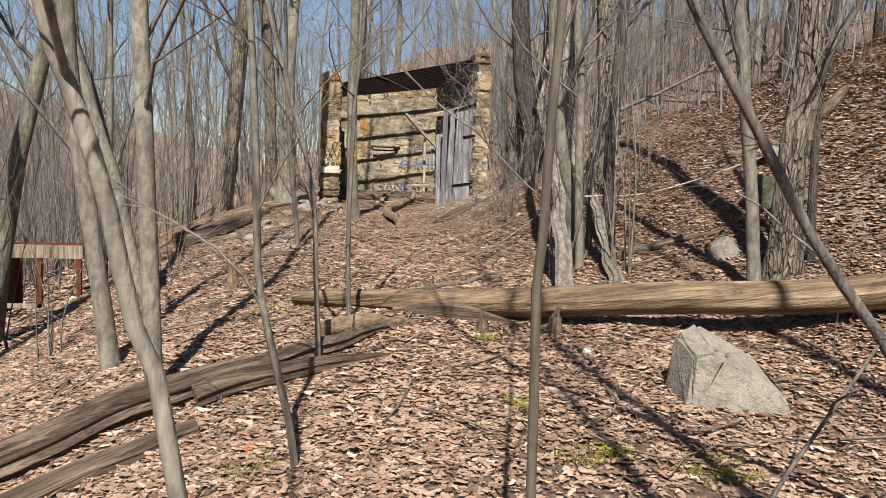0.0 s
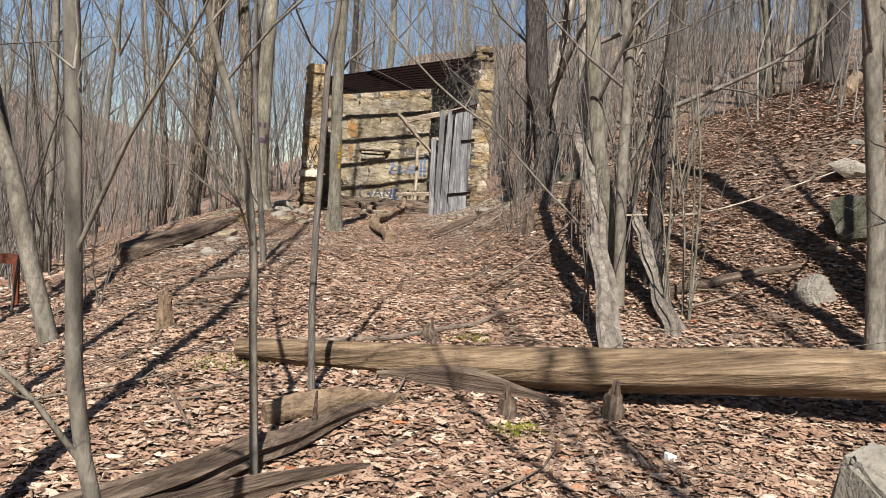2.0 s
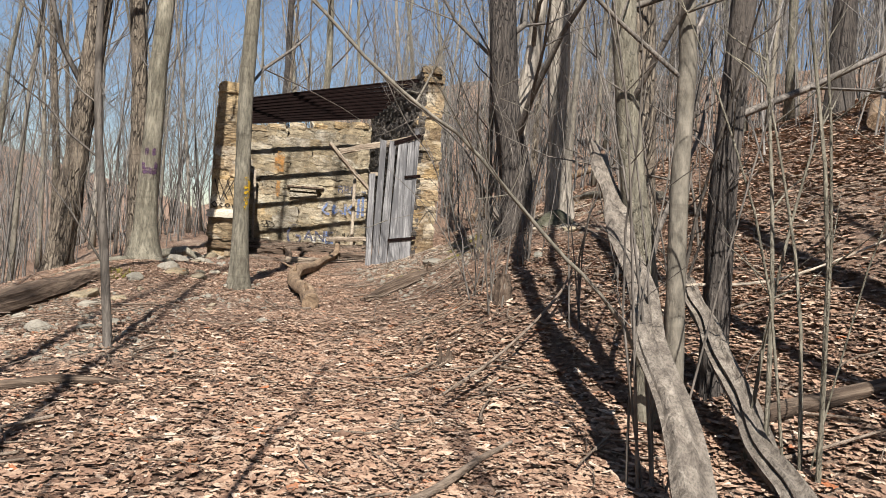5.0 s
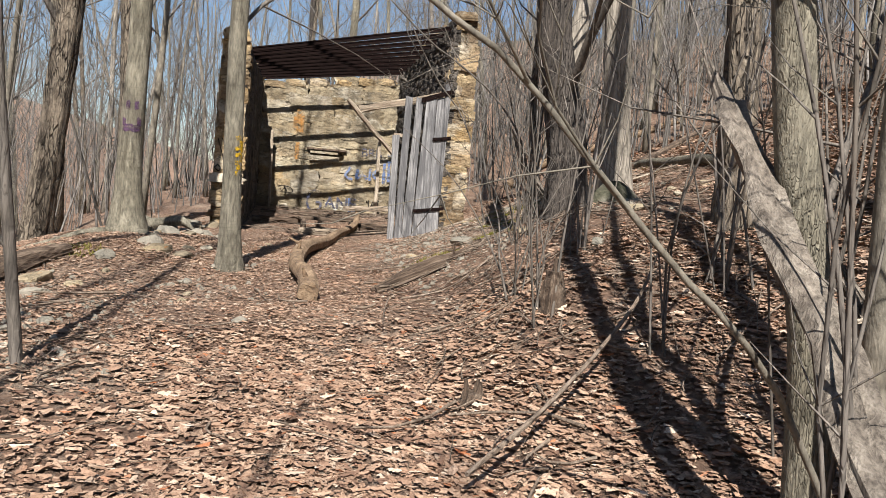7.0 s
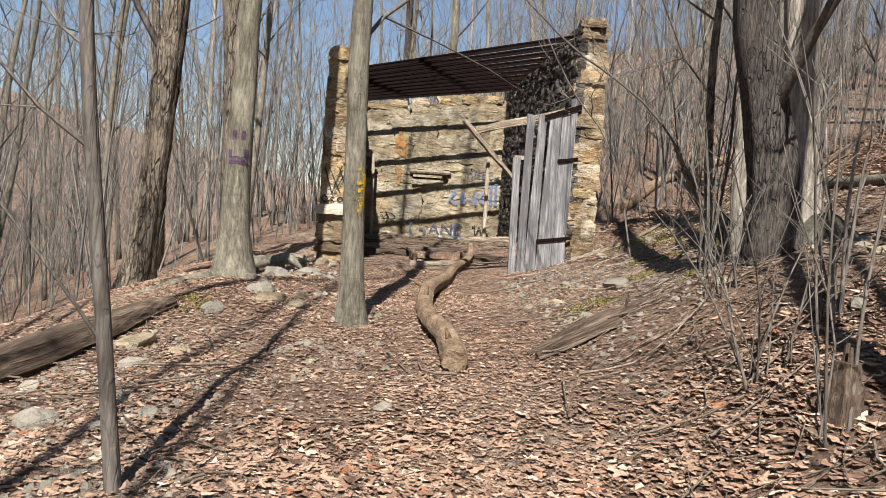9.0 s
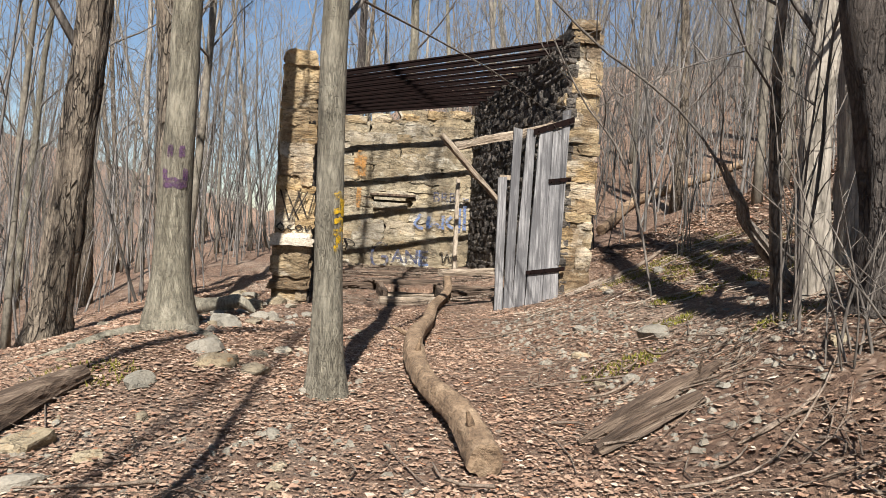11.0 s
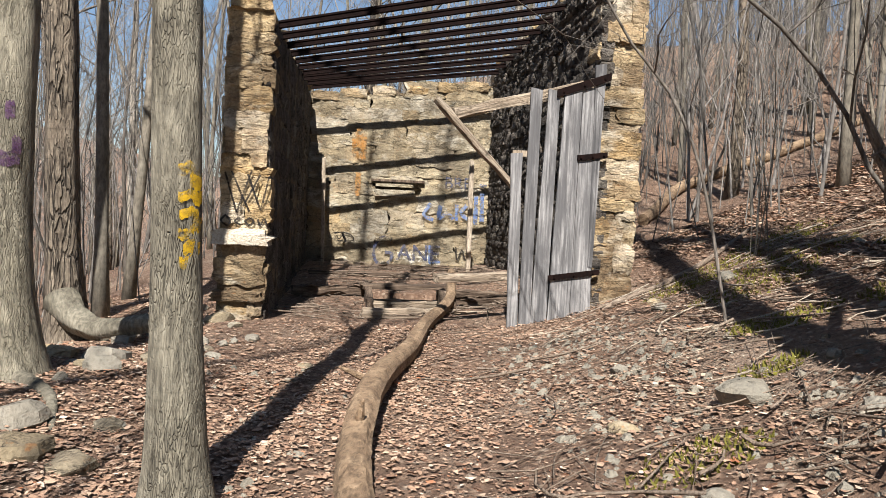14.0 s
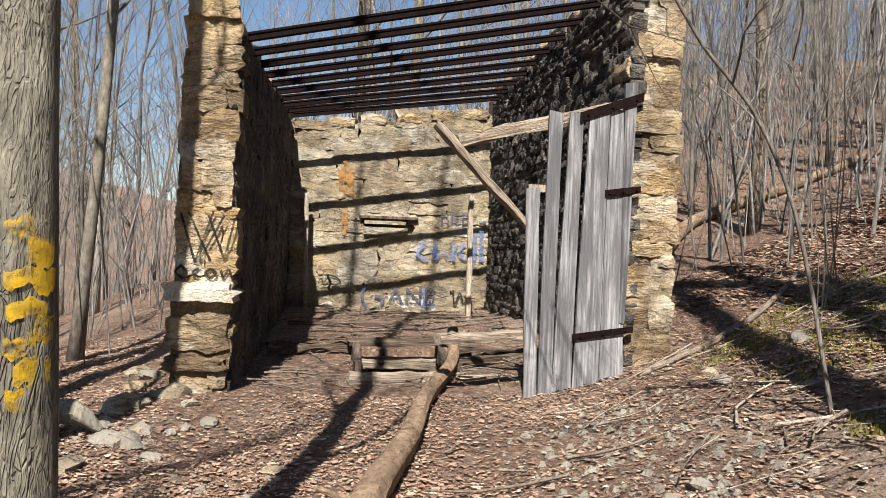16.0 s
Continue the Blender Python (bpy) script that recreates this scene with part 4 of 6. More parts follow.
log("fallen_branch", [(-0.75, 8.0, 0), (-0.3, 8.05, 0), (0.1, 8.0, 0)], [0.03, 0.028, 0.008], OLD_WOOD, "dark broken branch on the path", "branch", seed=70, sides=8, rings=14, sink=-0.2)


def stump(x, y, h, r, label, seed, mat=OLD_WOOD, lean=(0, 0)):
    rng = np.random.default_rng(seed)
    z = gz(x, y) - 0.05
    root = empty("stump", (x, y, z), label, "stump", "rotten stumps")
    ax = spline([(0, 0, 0), (lean[0] * 0.5, lean[1] * 0.5, h * 0.5), (lean[0], lean[1], h)], 10)
    smooth(part("stump_body", tube(ax, np.linspace(r * 1.3, r * 0.8, 10), 12, rng, 0.14, ridges=3), mat, root), 45)
    for k in range(3):
        a = rng.random() * 6.28
        q = ax[-1] + np.array([math.cos(a), math.sin(a), 0]) * r * 0.45
        part("splinter", tube([q - np.array([0, 0, 0.05]), q + np.array([rng.normal(0, 0.01), rng.normal(0, 0.01), 0.02 + rng.random() * 0.05])], [r * 0.4, r * 0.12], 6, rng, 0.3), mat, root)
    return root


stump(1.05, 4.78, 0.13, 0.045, "low rotten stump with yellow moss", 71)
stump(1.55, 4.78, 0.16, 0.05, "broken post-like stump under the fallen trunk", 72)
stump(0.93, 6.0, 0.13, 0.05, "leaning rotten stub beside the mossy clump", 74, OLD_WOOD, (-0.06, 0.05))
stump(-0.75, 6.6, 0.27, 0.05, "crumbling brown stump by the leaning sapling", 76, BROWN_LOG)
stump(2.28, 8.8, 0.24, 0.055, "dark rotten stump under the bank", 77)
stump(1.78, 8.35, 0.09, 0.06, "crumbled dark stump remains", 78)


# ---- stones ----
def stone(x, y, size, mat, label, seed, name="stone", turn=0.0, sink=0.35, group="", rings=8, segs=12, category="stone"):
    rng = np.random.default_rng(seed)
    ob = part(name, blob(rng, size, rings, segs, 0.07), mat)
    smooth(ob, 28)
    ob.location = (x, y, gz(x, y) + size[2] * (1 - 2 * sink) * 0.75)
    ob.rotation_euler = (rng.normal(0, 0.12), rng.normal(0, 0.12), turn)
    return tagged(ob, label, category, group)


def boulder():
    """The angular block by the path: a wedge with a flat slanting face."""
    bm = bmesh.new()
    pts = [(-0.23, -0.10, -0.12), (0.36, -0.24, -0.12), (0.40, 0.20, -0.12), (-0.22, 0.30, -0.12), (-0.20, -0.06, 0.26), (-0.05, -0.12, 0.28), (0.30, -0.20, 0.06), (0.37, -0.05, 0.05), (0.27, 0.18, 0.24), (-0.06, 0.22, 0.40), (-0.20, 0.18, 0.36), (0.03, -0.05, 0.18)]
    vs = [bm.verts.new(p) for p in pts]
    bmesh.ops.convex_hull(bm, input=vs)
    bmesh.ops.bevel(bm, geom=bm.edges[:], offset=0.018, segments=2, affect="EDGES")
    bmesh.ops.triangulate(bm, faces=bm.faces[:])
    bmesh.ops.subdivide_edges(bm, edges=bm.edges[:], cuts=1)
    rng = np.random.default_rng(3)
    for v in bm.verts:
        v.co += Vector(rng.normal(0, 0.0045, 3))
    me = bpy.data.meshes.new("boulder")
    bm.to_mesh(me)
    bm.free()
    me.materials.append(ROCK)
    ob = smooth(new("boulder", me), 24)
    ob.location = (2.02, 3.50, gz(2.02, 3.50) + 0.02)
    ob.scale = (0.88, 0.88, 0.90)
    return tagged(ob, "big angular grey boulder with a smooth slanting face", "boulder")


boulder()
stone(1.62, 4.35, (0.035, 0.04, 0.035), WHITE_STONE, "small white quartz stone under the log", 81)
stone(0.62, 2.35, (0.13, 0.10, 0.06), ROCK, "flat grey stone bedded in the leaves", 82)
stone(0.98, 2.25, (0.09, 0.08, 0.04), ROCK, "small grey stone in the leaves", 83)
stone(-0.45, 2.65, (0.14, 0.12, 0.07), ROCK, "grey stone beside the rotting log", 84)
stone(4.25, 6.6, (0.48, 0.36, 0.22), ROCK_MOSS, "large mossy rock in the slope", 85, "rock", 0.5, category="rock")
stone(3.42, 5.95, (0.19, 0.16, 0.13), ROCK, "grey rock lying below the mossy outcrop", 86, "rock", category="rock")
stone(5.0, 7.75, (0.32, 0.22, 0.13), ROCK, "pale flat rock on the slope", 87, "rock", category="rock")
stone(3.25, 5.0, (0.07, 0.06, 0.06), WHITE_STONE, "small pale stone by the gnarled tree", 88)
stone(-0.9, 9.9, (0.10, 0.12, 0.09), ROCK, "grey stone on the edge of the slope", 91)
stone(2.62, 12.3, (0.15, 0.11, 0.09), ROCK, "grey stone half buried in the bank", 92)
stone(3.6, 11.0, (0.30, 0.2, 0.17), ROCK_MOSS, "mossy rock under the shaggy tree", 93, "rock", category="rock")
for k, (x, y, s) in enumerate([(-0.30, 16.3, 0.16), (-0.46, 16.5, 0.18), (-0.35, 15.95, 0.13), (0.32, 15.02, 0.12), (0.15, 15.3, 0.10), (0.75, 14.17, 0.09), (-0.09, 14.5, 0.14), (-0.25, 14.85, 0.12), (-0.11, 13.95, 0.15), (-0.5, 14.9, 0.2), (-0.2, 12.35, 0.24), (0.02, 12.3, 0.16), (-0.54, 11.98, 0.18), (0.25, 10.89, 0.07), (-0.53, 11.0, 0.13), (-0.75, 10.8, 0.17), (-0.43, 11.47, 0.10), (-0.85, 11.2, 0.2)]):
    stone(x, y, (s * 0.8, s * 0.6, s * 0.36), STONE_BACK if k % 3 else ROCK, "pale broken stone lying near the shelter", 600 + k, turn=k * 1.7, group="broken stones", rings=6, segs=9, sink=0.42)
rs = np.random.default_rng(31)
scatter = [(-1.3, 0.9, 9.6, 14.8, 26, 0.045), (-0.6, 0.3, 14.2, 15.6, 16, 0.085), (2.0, 4.6, 9.5, 15.0, 44, 0.05), (3.6, 7.5, 5.5, 12.0, 16, 0.055), (-0.9, 0.2, 12.6, 13.9, 10, 0.10)]
for x0, x1, y0, y1, n, s in scatter:
    for k in range(n):
        x, y = x0 + rs.random() * (x1 - x0), y0 + rs.random() * (y1 - y0)
        q = s * (0.5 + rs.random())
        stone(x, y, (q * (0.9 + rs.random() * 0.6), q, q * 0.6), STONE_BACK if rs.random() < 0.35 else ROCK, "small pale stone lying on the forest floor", 200 + k + int(x0 * 31 + y0 * 7), turn=rs.random() * 6, group="loose stones", rings=5, segs=8)


def gravel():
    rng = np.random.default_rng(33)
    out = []
    for k in range(11000):
        if rng.random() < 0.45:
            x, y = rng.normal(-0.75, 0.7), 8.8 + rng.random() * 6.4
        else:
            x, y = 1.9 + rng.random() * 2.7, 9.6 + rng.random() * 5.2
        if wave(np.array(x), np.array(y), 1.1, 21) < -0.25 + rng.random() * 0.5:
            continue
        if in_building(np.array(x), np.array(y)):
            continue
        s = 0.006 + rng.random() ** 4 * 0.030
        a = rng.random() * 6.28
        z = gz(x, y)
        v = [(math.cos(a + i * 1.5708) * s * (0.7 + rng.random() * 0.5), math.sin(a + i * 1.5708) * s * (0.6 + rng.random() * 0.5), 0) for i in range(4)]
        top = [(p[0] * 0.5, p[1] * 0.5, s * (0.5 + rng.random() * 0.4)) for p in v]
        out.append(([(p[0] + x, p[1] + y, p[2] + z - 0.003) for p in v + top], [(0, 1, 5, 4), (1, 2, 6, 5), (2, 3, 7, 6), (3, 0, 4, 7), (4, 5, 6, 7)]))
    return tagged(part("gravel", join(*out), ROCK), "pale gravel and stone chips strewn near the shelter", "gravel", kind="stuff")


gravel()


def twig_litter(name, rng, count, area, length, mat, label):
    out = []
    x0, x1, y0, y1 = area
    for k in range(count):
        x, y = x0 + rng.random() * (x1 - x0), y0 + rng.random() * (y1 - y0)
        a = rng.random() * 6.28
        ln = length * (0.3 + rng.random() ** 2)
        n = 4
        t = np.linspace(-0.5, 0.5, n)
        bend = rng.normal(0, 0.3)
        px, py = x + np.cos(a) * t * ln - np.sin(a) * bend * t * t * ln * 2, y + np.sin(a) * t * ln + np.cos(a) * bend * t * t * ln * 2
        r = 0.0025 + rng.random() ** 3 * 0.008
        pz = ground(px, py) + 0.012 + rng.random() * 0.03 + np.abs(t) * rng.random() * 0.05
        out.append(tube(np.stack([px, py, pz], 1), np.linspace(r, r * 0.5, n), 4, cap=False))
    ob = tagged(part(name, join(*out), mat), label, "twigs", kind="stuff")
    return smooth(ob)


twig_litter("fallen_twigs", np.random.default_rng(41), 420, (-2.5, 3.8, 1.2, 11.0), 0.55, STICK, "thin grey twigs strewn over the leaves")
twig_litter("fallen_twigs", np.random.default_rng(42), 520, (1.6, 5.5, 7.5, 15.6), 0.5, STICK, "tangle of thin dead twigs on the bank")
twig_litter("fallen_twigs", np.random.default_rng(46), 120, (1.9, 3.3, 8.4, 12.2), 0.5, STICK, "heap of dead brushwood along the foot of the bank")
twig_litter("fallen_twigs", np.random.default_rng(43), 240, (-4.5, -0.4, 2.5, 12.0), 1.1, STICK, "dead sticks lying down the slope")
twig_litter("fallen_twigs", np.random.default_rng(47), 110, (2.5, 5.0, 12.3, 15.6), 0.6, PALE_STICK, "pale dead sticks strewn over the bank")
twig_litter("fallen_twigs", np.random.default_rng(44), 260, (4, 13, 5.5, 20.0), 1.2, STICK, "dead sticks lying on the hillside")
twig_litter("fallen_twigs", np.random.default_rng(45), 420, (0.4, 3.0, 15.9, 20.6), 0.55, STICK, "dead twigs and splinters inside the shelter")


# ---- stone shelter ----
X0, X1, X2, X3 = -0.05, 0.32, 3.06, 3.42      # outer and inner faces of the side walls
YF, YB, YE = 15.70, 20.80, 21.18              # front ends, back wall's face and outer face


def wall_core(name, w, d, z0, z1a, z1b, x, y, along_x, mat, label):
    """A wall's body with a sloping or level top (z1a at its start, z1b at its end)."""
    v = [(0, 0, z0), (w, 0, z0), (w, d, z0), (0, d, z0)]
    if along_x:
        t = [(0, 0, z1a), (w, 0, z1b), (w, d, z1b), (0, d, z1a)]
    else:
        t = [(0, 0, z1a), (w, 0, z1a), (w, d, z1b), (0, d, z1b)]
    f = [(3, 2, 1, 0), (4, 5, 6, 7), (0, 1, 5, 4), (1, 2, 6, 5), (2, 3, 7, 6), (3, 0, 4, 7)]
    ob = part(name, (v + t, f), mat)
    ob.location = (x, y, 0)
    return tagged(ob, label, "wall", kind="structure")


def stone_mesh(seed, mat, relief, rim_lo=0.04, rim_hi=0.24):
    """One block, 1 x 1 x 1, whose outer face (y = -0.5) is broken and uneven."""
    rng = np.random.default_rng(seed)
    n, m = 7, 5
    v, f = [], []
    wob = rng.normal(0, 0.035, (m, n, 2))
    slope = rng.normal(0, relief * 0.5, 2)
    for j in range(m):
        for i in range(n):
            edge = i in (0, n - 1) or j in (0, m - 1)
            px, pz = i / (n - 1) - 0.5, j / (m - 1) - 0.5
            px, pz = px + wob[j, i, 0], pz + wob[j, i, 1] * 1.2
            if edge and (i in (0, n - 1)) and (j in (0, m - 1)):
                px, pz = px * (0.90 + rng.random() * 0.08), pz * (0.86 + rng.random() * 0.1)
            deep = rim_lo + rng.random() * (rim_hi - rim_lo) if edge else rng.random() * relief
            v.append((px, -0.5 + deep + slope[0] * px + slope[1] * pz, pz))
    for j in range(m - 1):
        for i in range(n - 1):
            a = j * n + i
            f.append((a, a + 1, a + n + 1, a + n))
    rim = [i for i in range(n)] + [j * n + n - 1 for j in range(1, m)] + [(m - 1) * n + i for i in range(n - 2, -1, -1)] + [j * n for j in range(m - 2, 0, -1)]
    back = len(v)
    for i in rim:
        v.append((v[i][0], 0.5, v[i][2]))
    c = len(rim)
    for k in range(c):
        f.append((rim[k], back + k, back + (k + 1) % c, rim[(k + 1) % c]))
    me = bpy.data.meshes.new("stone_block")
    me.from_pydata(v, [], f)
    me.materials.append(mat)
    me.polygons.foreach_set("use_smooth", [True] * len(me.polygons))
    me.set_sharp_from_angle(angle=radians(38))
    return me


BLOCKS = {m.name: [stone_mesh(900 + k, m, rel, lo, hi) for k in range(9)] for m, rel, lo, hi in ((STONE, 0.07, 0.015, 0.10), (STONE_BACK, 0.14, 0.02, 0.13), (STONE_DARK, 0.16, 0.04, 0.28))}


def lay(parent, mat, origin, ux, length, z0, top, course, width, seed, depth=0.10, proud=0.03, gap=0.012, skip=None, ragged=0.0):
    """Courses of blocks on a wall's face. ux: way along the face; the face looks to the right of ux seen from above."""
    rng = np.random.default_rng(seed)
    turn = math.atan2(ux[1], ux[0])
    inv = parent.matrix_basis.inverted() if parent else Matrix()
    z = z0
    while True:
        h = course[0] + rng.random() * (course[1] - course[0])
        if z + h * 0.6 > max(top(0), top(length)):
            break
        s = 0.0
        while s < length - 0.02:
            w = width[0] + rng.random() * (width[1] - width[0])
            if length - (s + w) < width[0] * 0.6:
                w = length - s
            cut = ragged * rng.normal(0, 1) if ragged and (s == 0.0 or s + w > length - 0.01) else 0.0
            cx = s + w / 2 + (-cut / 2 if s == 0.0 else cut / 2)
            if z + h * 0.55 < top(cx) and not (skip and skip(cx, z + h / 2)):
                pr = proud * (0.3 + rng.random())
                px, py = origin[0] + ux[0] * cx, origin[1] + ux[1] * cx
                ob = new("stone_block", BLOCKS[mat.name][int(rng.random() * 9)])
                ob.parent = parent
                out = (ux[1], -ux[0])
                m = Matrix.Translation((px + out[0] * (pr - depth / 2), py + out[1] * (pr - depth / 2), z + h / 2)) @ Euler((0, 0, turn)).to_matrix().to_4x4() @ Matrix.Diagonal((w + cut - gap, depth, h - gap, 1))
                ob.matrix_basis = inv @ m
            s += w
        z += h
    return z


wl = wall_core("wall_west", X1 - X0, YE - YF - 0.17, 0.6, 3.48, 3.66, X0, YF + 0.14, False, MORTAR, "thick sandstone side wall of the roofless shelter, inner face in shade")
wr = wall_core("wall_east", X3 - X2, YE - YF - 0.17, 0.6, 4.18, 4.18, X2, YF + 0.14, False, MORTAR, "thick rubble sandstone side wall standing against the bank")
wb = wall_core("wall_north", X2 - X1, YE - YB - 0.13, 0.6, 3.60, 3.98, X1, YB + 0.12, True, MORTAR, "sandstone back wall with faded spray paint and timber shadows")
# fronts of the side walls
lay(wl, STONE, (X0, YF + 0.03), (1, 0), X1 - X0, 0.85, lambda s: 3.56, (0.06, 0.24), (0.11, 0.42), 5, 0.30, 0.05, -0.012, ragged=0.018, skip=lambda s, z: (s > 0.20 and (1.78 < z < 1.86 or 3.28 < z < 3.36)))
lay(wr, STONE, (X2, YF + 0.03), (1, 0), X3 - X2, 0.85, lambda s: 4.22, (0.06, 0.24), (0.11, 0.42), 6, 0.30, 0.05, -0.012, ragged=0.018, skip=lambda s, z: 1.72 < z < 1.84 or 2.88 < z < 2.93)
# back wall
lay(wb, STONE_BACK, (X1, YB + 0.03), (1, 0), X2 - X1, 0.90, lambda s: 3.62 + 0.14 * s, (0.10, 0.30), (0.18, 0.70), 7, 0.16, 0.018, -0.016, skip=lambda s, z: 0.98 < s < 1.66 and 2.30 < z < 2.44)
# inner faces, in dark stone that has their shade worked into its colour
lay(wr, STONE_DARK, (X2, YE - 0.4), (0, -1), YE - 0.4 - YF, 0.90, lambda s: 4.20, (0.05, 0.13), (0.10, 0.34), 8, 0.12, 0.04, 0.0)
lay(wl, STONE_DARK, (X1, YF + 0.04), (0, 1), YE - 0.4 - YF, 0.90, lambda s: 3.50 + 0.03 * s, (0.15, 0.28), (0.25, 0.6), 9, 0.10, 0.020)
# outer face of the west wall
lay(wl, STONE, (X0, YE - 0.05), (0, -1), YE - 0.1 - YF, 0.70, lambda s: 3.62 - 0.03 * s, (0.16, 0.30), (0.3, 0.7), 10, 0.10, 0.030)
# broken coping stones on the tops
rc = np.random.default_rng(12)
for x, y, z, n, dx, dy in ((X0 + 0.17, YF + 0.15, 3.55, 1, 0, 0), (X2 + 0.18, YF + 0.15, 4.20, 1, 0, 0), (X0 + 0.17, YF + 0.55, 3.50, 9, 0, 0.52), (X2 + 0.18, YF + 0.6, 4.17, 9, 0, 0.5), (X1 + 0.2, YB + 0.2, 3.63, 6, 0.46, 0)):
    for k in range(n):
        ob = new("stone_block", BLOCKS["sandstone"][k % 9])
        ob.parent = wl if x < 0.3 and not dx else (wb if dx else wr)
        s = (0.30 + rc.random() * 0.1, 0.42, 0.09 + rc.random() * 0.07)
        zz = z + (0.03 * dy * k if x < 0.3 else 0.055 * k if dx else 0)
        ob.matrix_basis = ob.parent.matrix_basis.inverted() @ Matrix.Translation((x + dx * k, y + dy * k, zz + s[2] * 0.3)) @ Euler((0, 0, rc.normal(0, 0.15))).to_matrix().to_4x4() @ Matrix.Diagonal((*s, 1))


# pale squared stone under the slot of the west wall's end, and the two below it
PALE_BLOCKS = [stone_mesh(940 + k, STONE if k else STONE_PALE, 0.06, 0.01, 0.08) for k in range(3)]
for k, (w, h, z) in enumerate(((0.44, 0.13, 1.69), (0.40, 0.24, 1.42), (0.42, 0.09, 1.21))):
    ob = new("stone_block", PALE_BLOCKS[k])
    ob.parent = wl
    ob.matrix_basis = wl.matrix_basis.inverted() @ Matrix.Translation((X0 + 0.17 - 0.01 * k, YF + 0.13 - 0.03 * (k == 0), z)) @ Matrix.Diagonal((w, 0.34, h, 1))


# slot in the back wall, with its lintel stone
def wall_slot():
    root = empty("wall_slot", (1.66, YB - 0.01, 2.37), "narrow slot in the back wall with dark lintel", "vent")
    part("lintel", box(0.80, 0.06, 0.035, (0.0, 0.0, 0.085)), OLD_WOOD, root)
    part("slot_stone", box(0.56, 0.05, 0.045, (-0.05, 0.015, 0.015), 0.01), STONE_BACK, root)
    part("sill_stone", box(0.60, 0.06, 0.10, (-0.04, 0.01, -0.10), 0.015), STONE_BACK, root)
    return root


wall_slot()


# ---- roof rails ----
def rail_profile():
    return [(-0.055, 0), (0.055, 0), (0.055, 0.012), (0.012, 0.024), (0.010, 0.075), (0.030, 0.085), (0.030, 0.115), (-0.030, 0.115), (-0.030, 0.085), (-0.010, 0.075), (-0.012, 0.024), (-0.055, 0.012)]


def rail(y, za, zb):
    prof = [(0.46 * a, 0.55 * c) for a, c in rail_profile()]
    x0, x1 = X1 - 0.16, X2 + 0.20
    n = len(prof)
    w = x1 - x0
    v = [(0, p[0], p[1]) for p in prof] + [(w, p[0], p[1] + (zb - za) * w / (X2 - X1)) for p in prof]
    f = [(i, (i + 1) % n, n + (i + 1) % n, n + i) for i in range(n)] + [tuple(range(n)), tuple(range(2 * n - 1, n - 1, -1))]
    ob = part("roof_rail", (v, f), RUST)
    ob.location = (x0, y, za - (zb - za) * 0.16 / (X2 - X1) - 0.04)
    return tagged(ob, "rusty steel rail spanning the two side walls as a roof beam", "rail", "roof rails")


for k in range(10):
    y = 15.92 + 0.49 * k
    rail(y, 3.47 + 0.052 * (y - 15.92), 4.10)


# ---- door ----
def door():
    root = empty("plank_door", (2.34, YF - 0.06, 0.95), "weathered grey plank door with rusty straps, jammed half open", "door")
    rng = np.random.default_rng(21)
    ox, oz = 2.34, 0.95

    def board(xb0, xb1, xt0, xt1, z0, z1, y, skew=0.0):
        v, f = [], []
        n = 7
        for i in range(n):
            t = i / (n - 1)
            a, b = xb0 * (1 - t) + xt0 * t, xb1 * (1 - t) + xt1 * t
            j = rng.normal(0, 0.0022, 2)
            zz = z0 + (z1 - z0) * t
            ca = (rng.random() - 0.5) * 0.03 if i in (0, n - 1) else 0
            for px, py in ((a + j[0], 0), (b + j[1], 0), (b + j[1], 0.026), (a + j[0], 0.026)):
                v.append((px - ox, py + y - 0.004 * math.sin(t * 3 + xb0 * 9), zz - oz + (ca if px > (a + b) / 2 else -ca)))
        for i in range(n - 1):
            for k in range(4):
                f.append((i * 4 + k, i * 4 + (k + 1) % 4, i * 4 + 4 + (k + 1) % 4, i * 4 + 4 + k))
        f += [(3, 2, 1, 0), tuple((n - 1) * 4 + k for k in range(4))]
        return part("board", (v, f), BOARD, root)

    board(2.33, 2.421, 2.302, 2.395, 0.97, 2.49, 0.010)
    board(2.424, 2.524, 2.44, 2.538, 0.98, 3.03, -0.004)
    board(2.529, 2.664, 2.594, 2.692, 1.01, 3.03, 0.004)
    board(2.673, 2.859, 2.736, 2.880, 1.05, 3.06, 0.0)
    board(2.867, 3.046, 2.889, 2.985, 1.12, 3.08, 0.006)
    board(3.0, 3.04, 2.988, 3.080, 1.56, 3.27, -0.002)

    def strap(x0, z0, x1, z1, h, lab):
        v = [(x0 - ox, -0.018, z0 - oz - h / 2), (x1 - ox, -0.018, z1 - oz - h / 2), (x1 - ox, -0.018, z1 - oz + h / 2), (x0 - ox, -0.018, z0 - oz + h / 2)]
        v += [(a, -0.006, c) for a, b, c in v]
        s = part("hinge_strap", (v, [(0, 1, 2, 3), (7, 6, 5, 4), (0, 4, 5, 1), (1, 5, 6, 2), (2, 6, 7, 3), (3, 7, 4, 0)]), RUST, root, lab)
        for t in (0.12, 0.5, 0.88):
            part("bolt", box(0.018, 0.016, 0.018, ((x0 * (1 - t) + x1 * t) - ox, -0.022, z0 * (1 - t) + z1 * t - oz), 0.005), RUST, s)
        return s

    strap(2.66, 3.0, 3.12, 3.17, 0.065, "rusty iron hinge strap, torn loose")
    strap(2.86, 2.475, 3.12, 2.515, 0.045, "rusty iron hinge strap")
    strap(2.66, 1.455, 3.10, 1.52, 0.045, "rusty iron hinge strap")
    part("cross_rail", box(0.16, 0.03, 0.05, (0.06, 0.04, 1.54)), BEAM, root)
    return root


door()


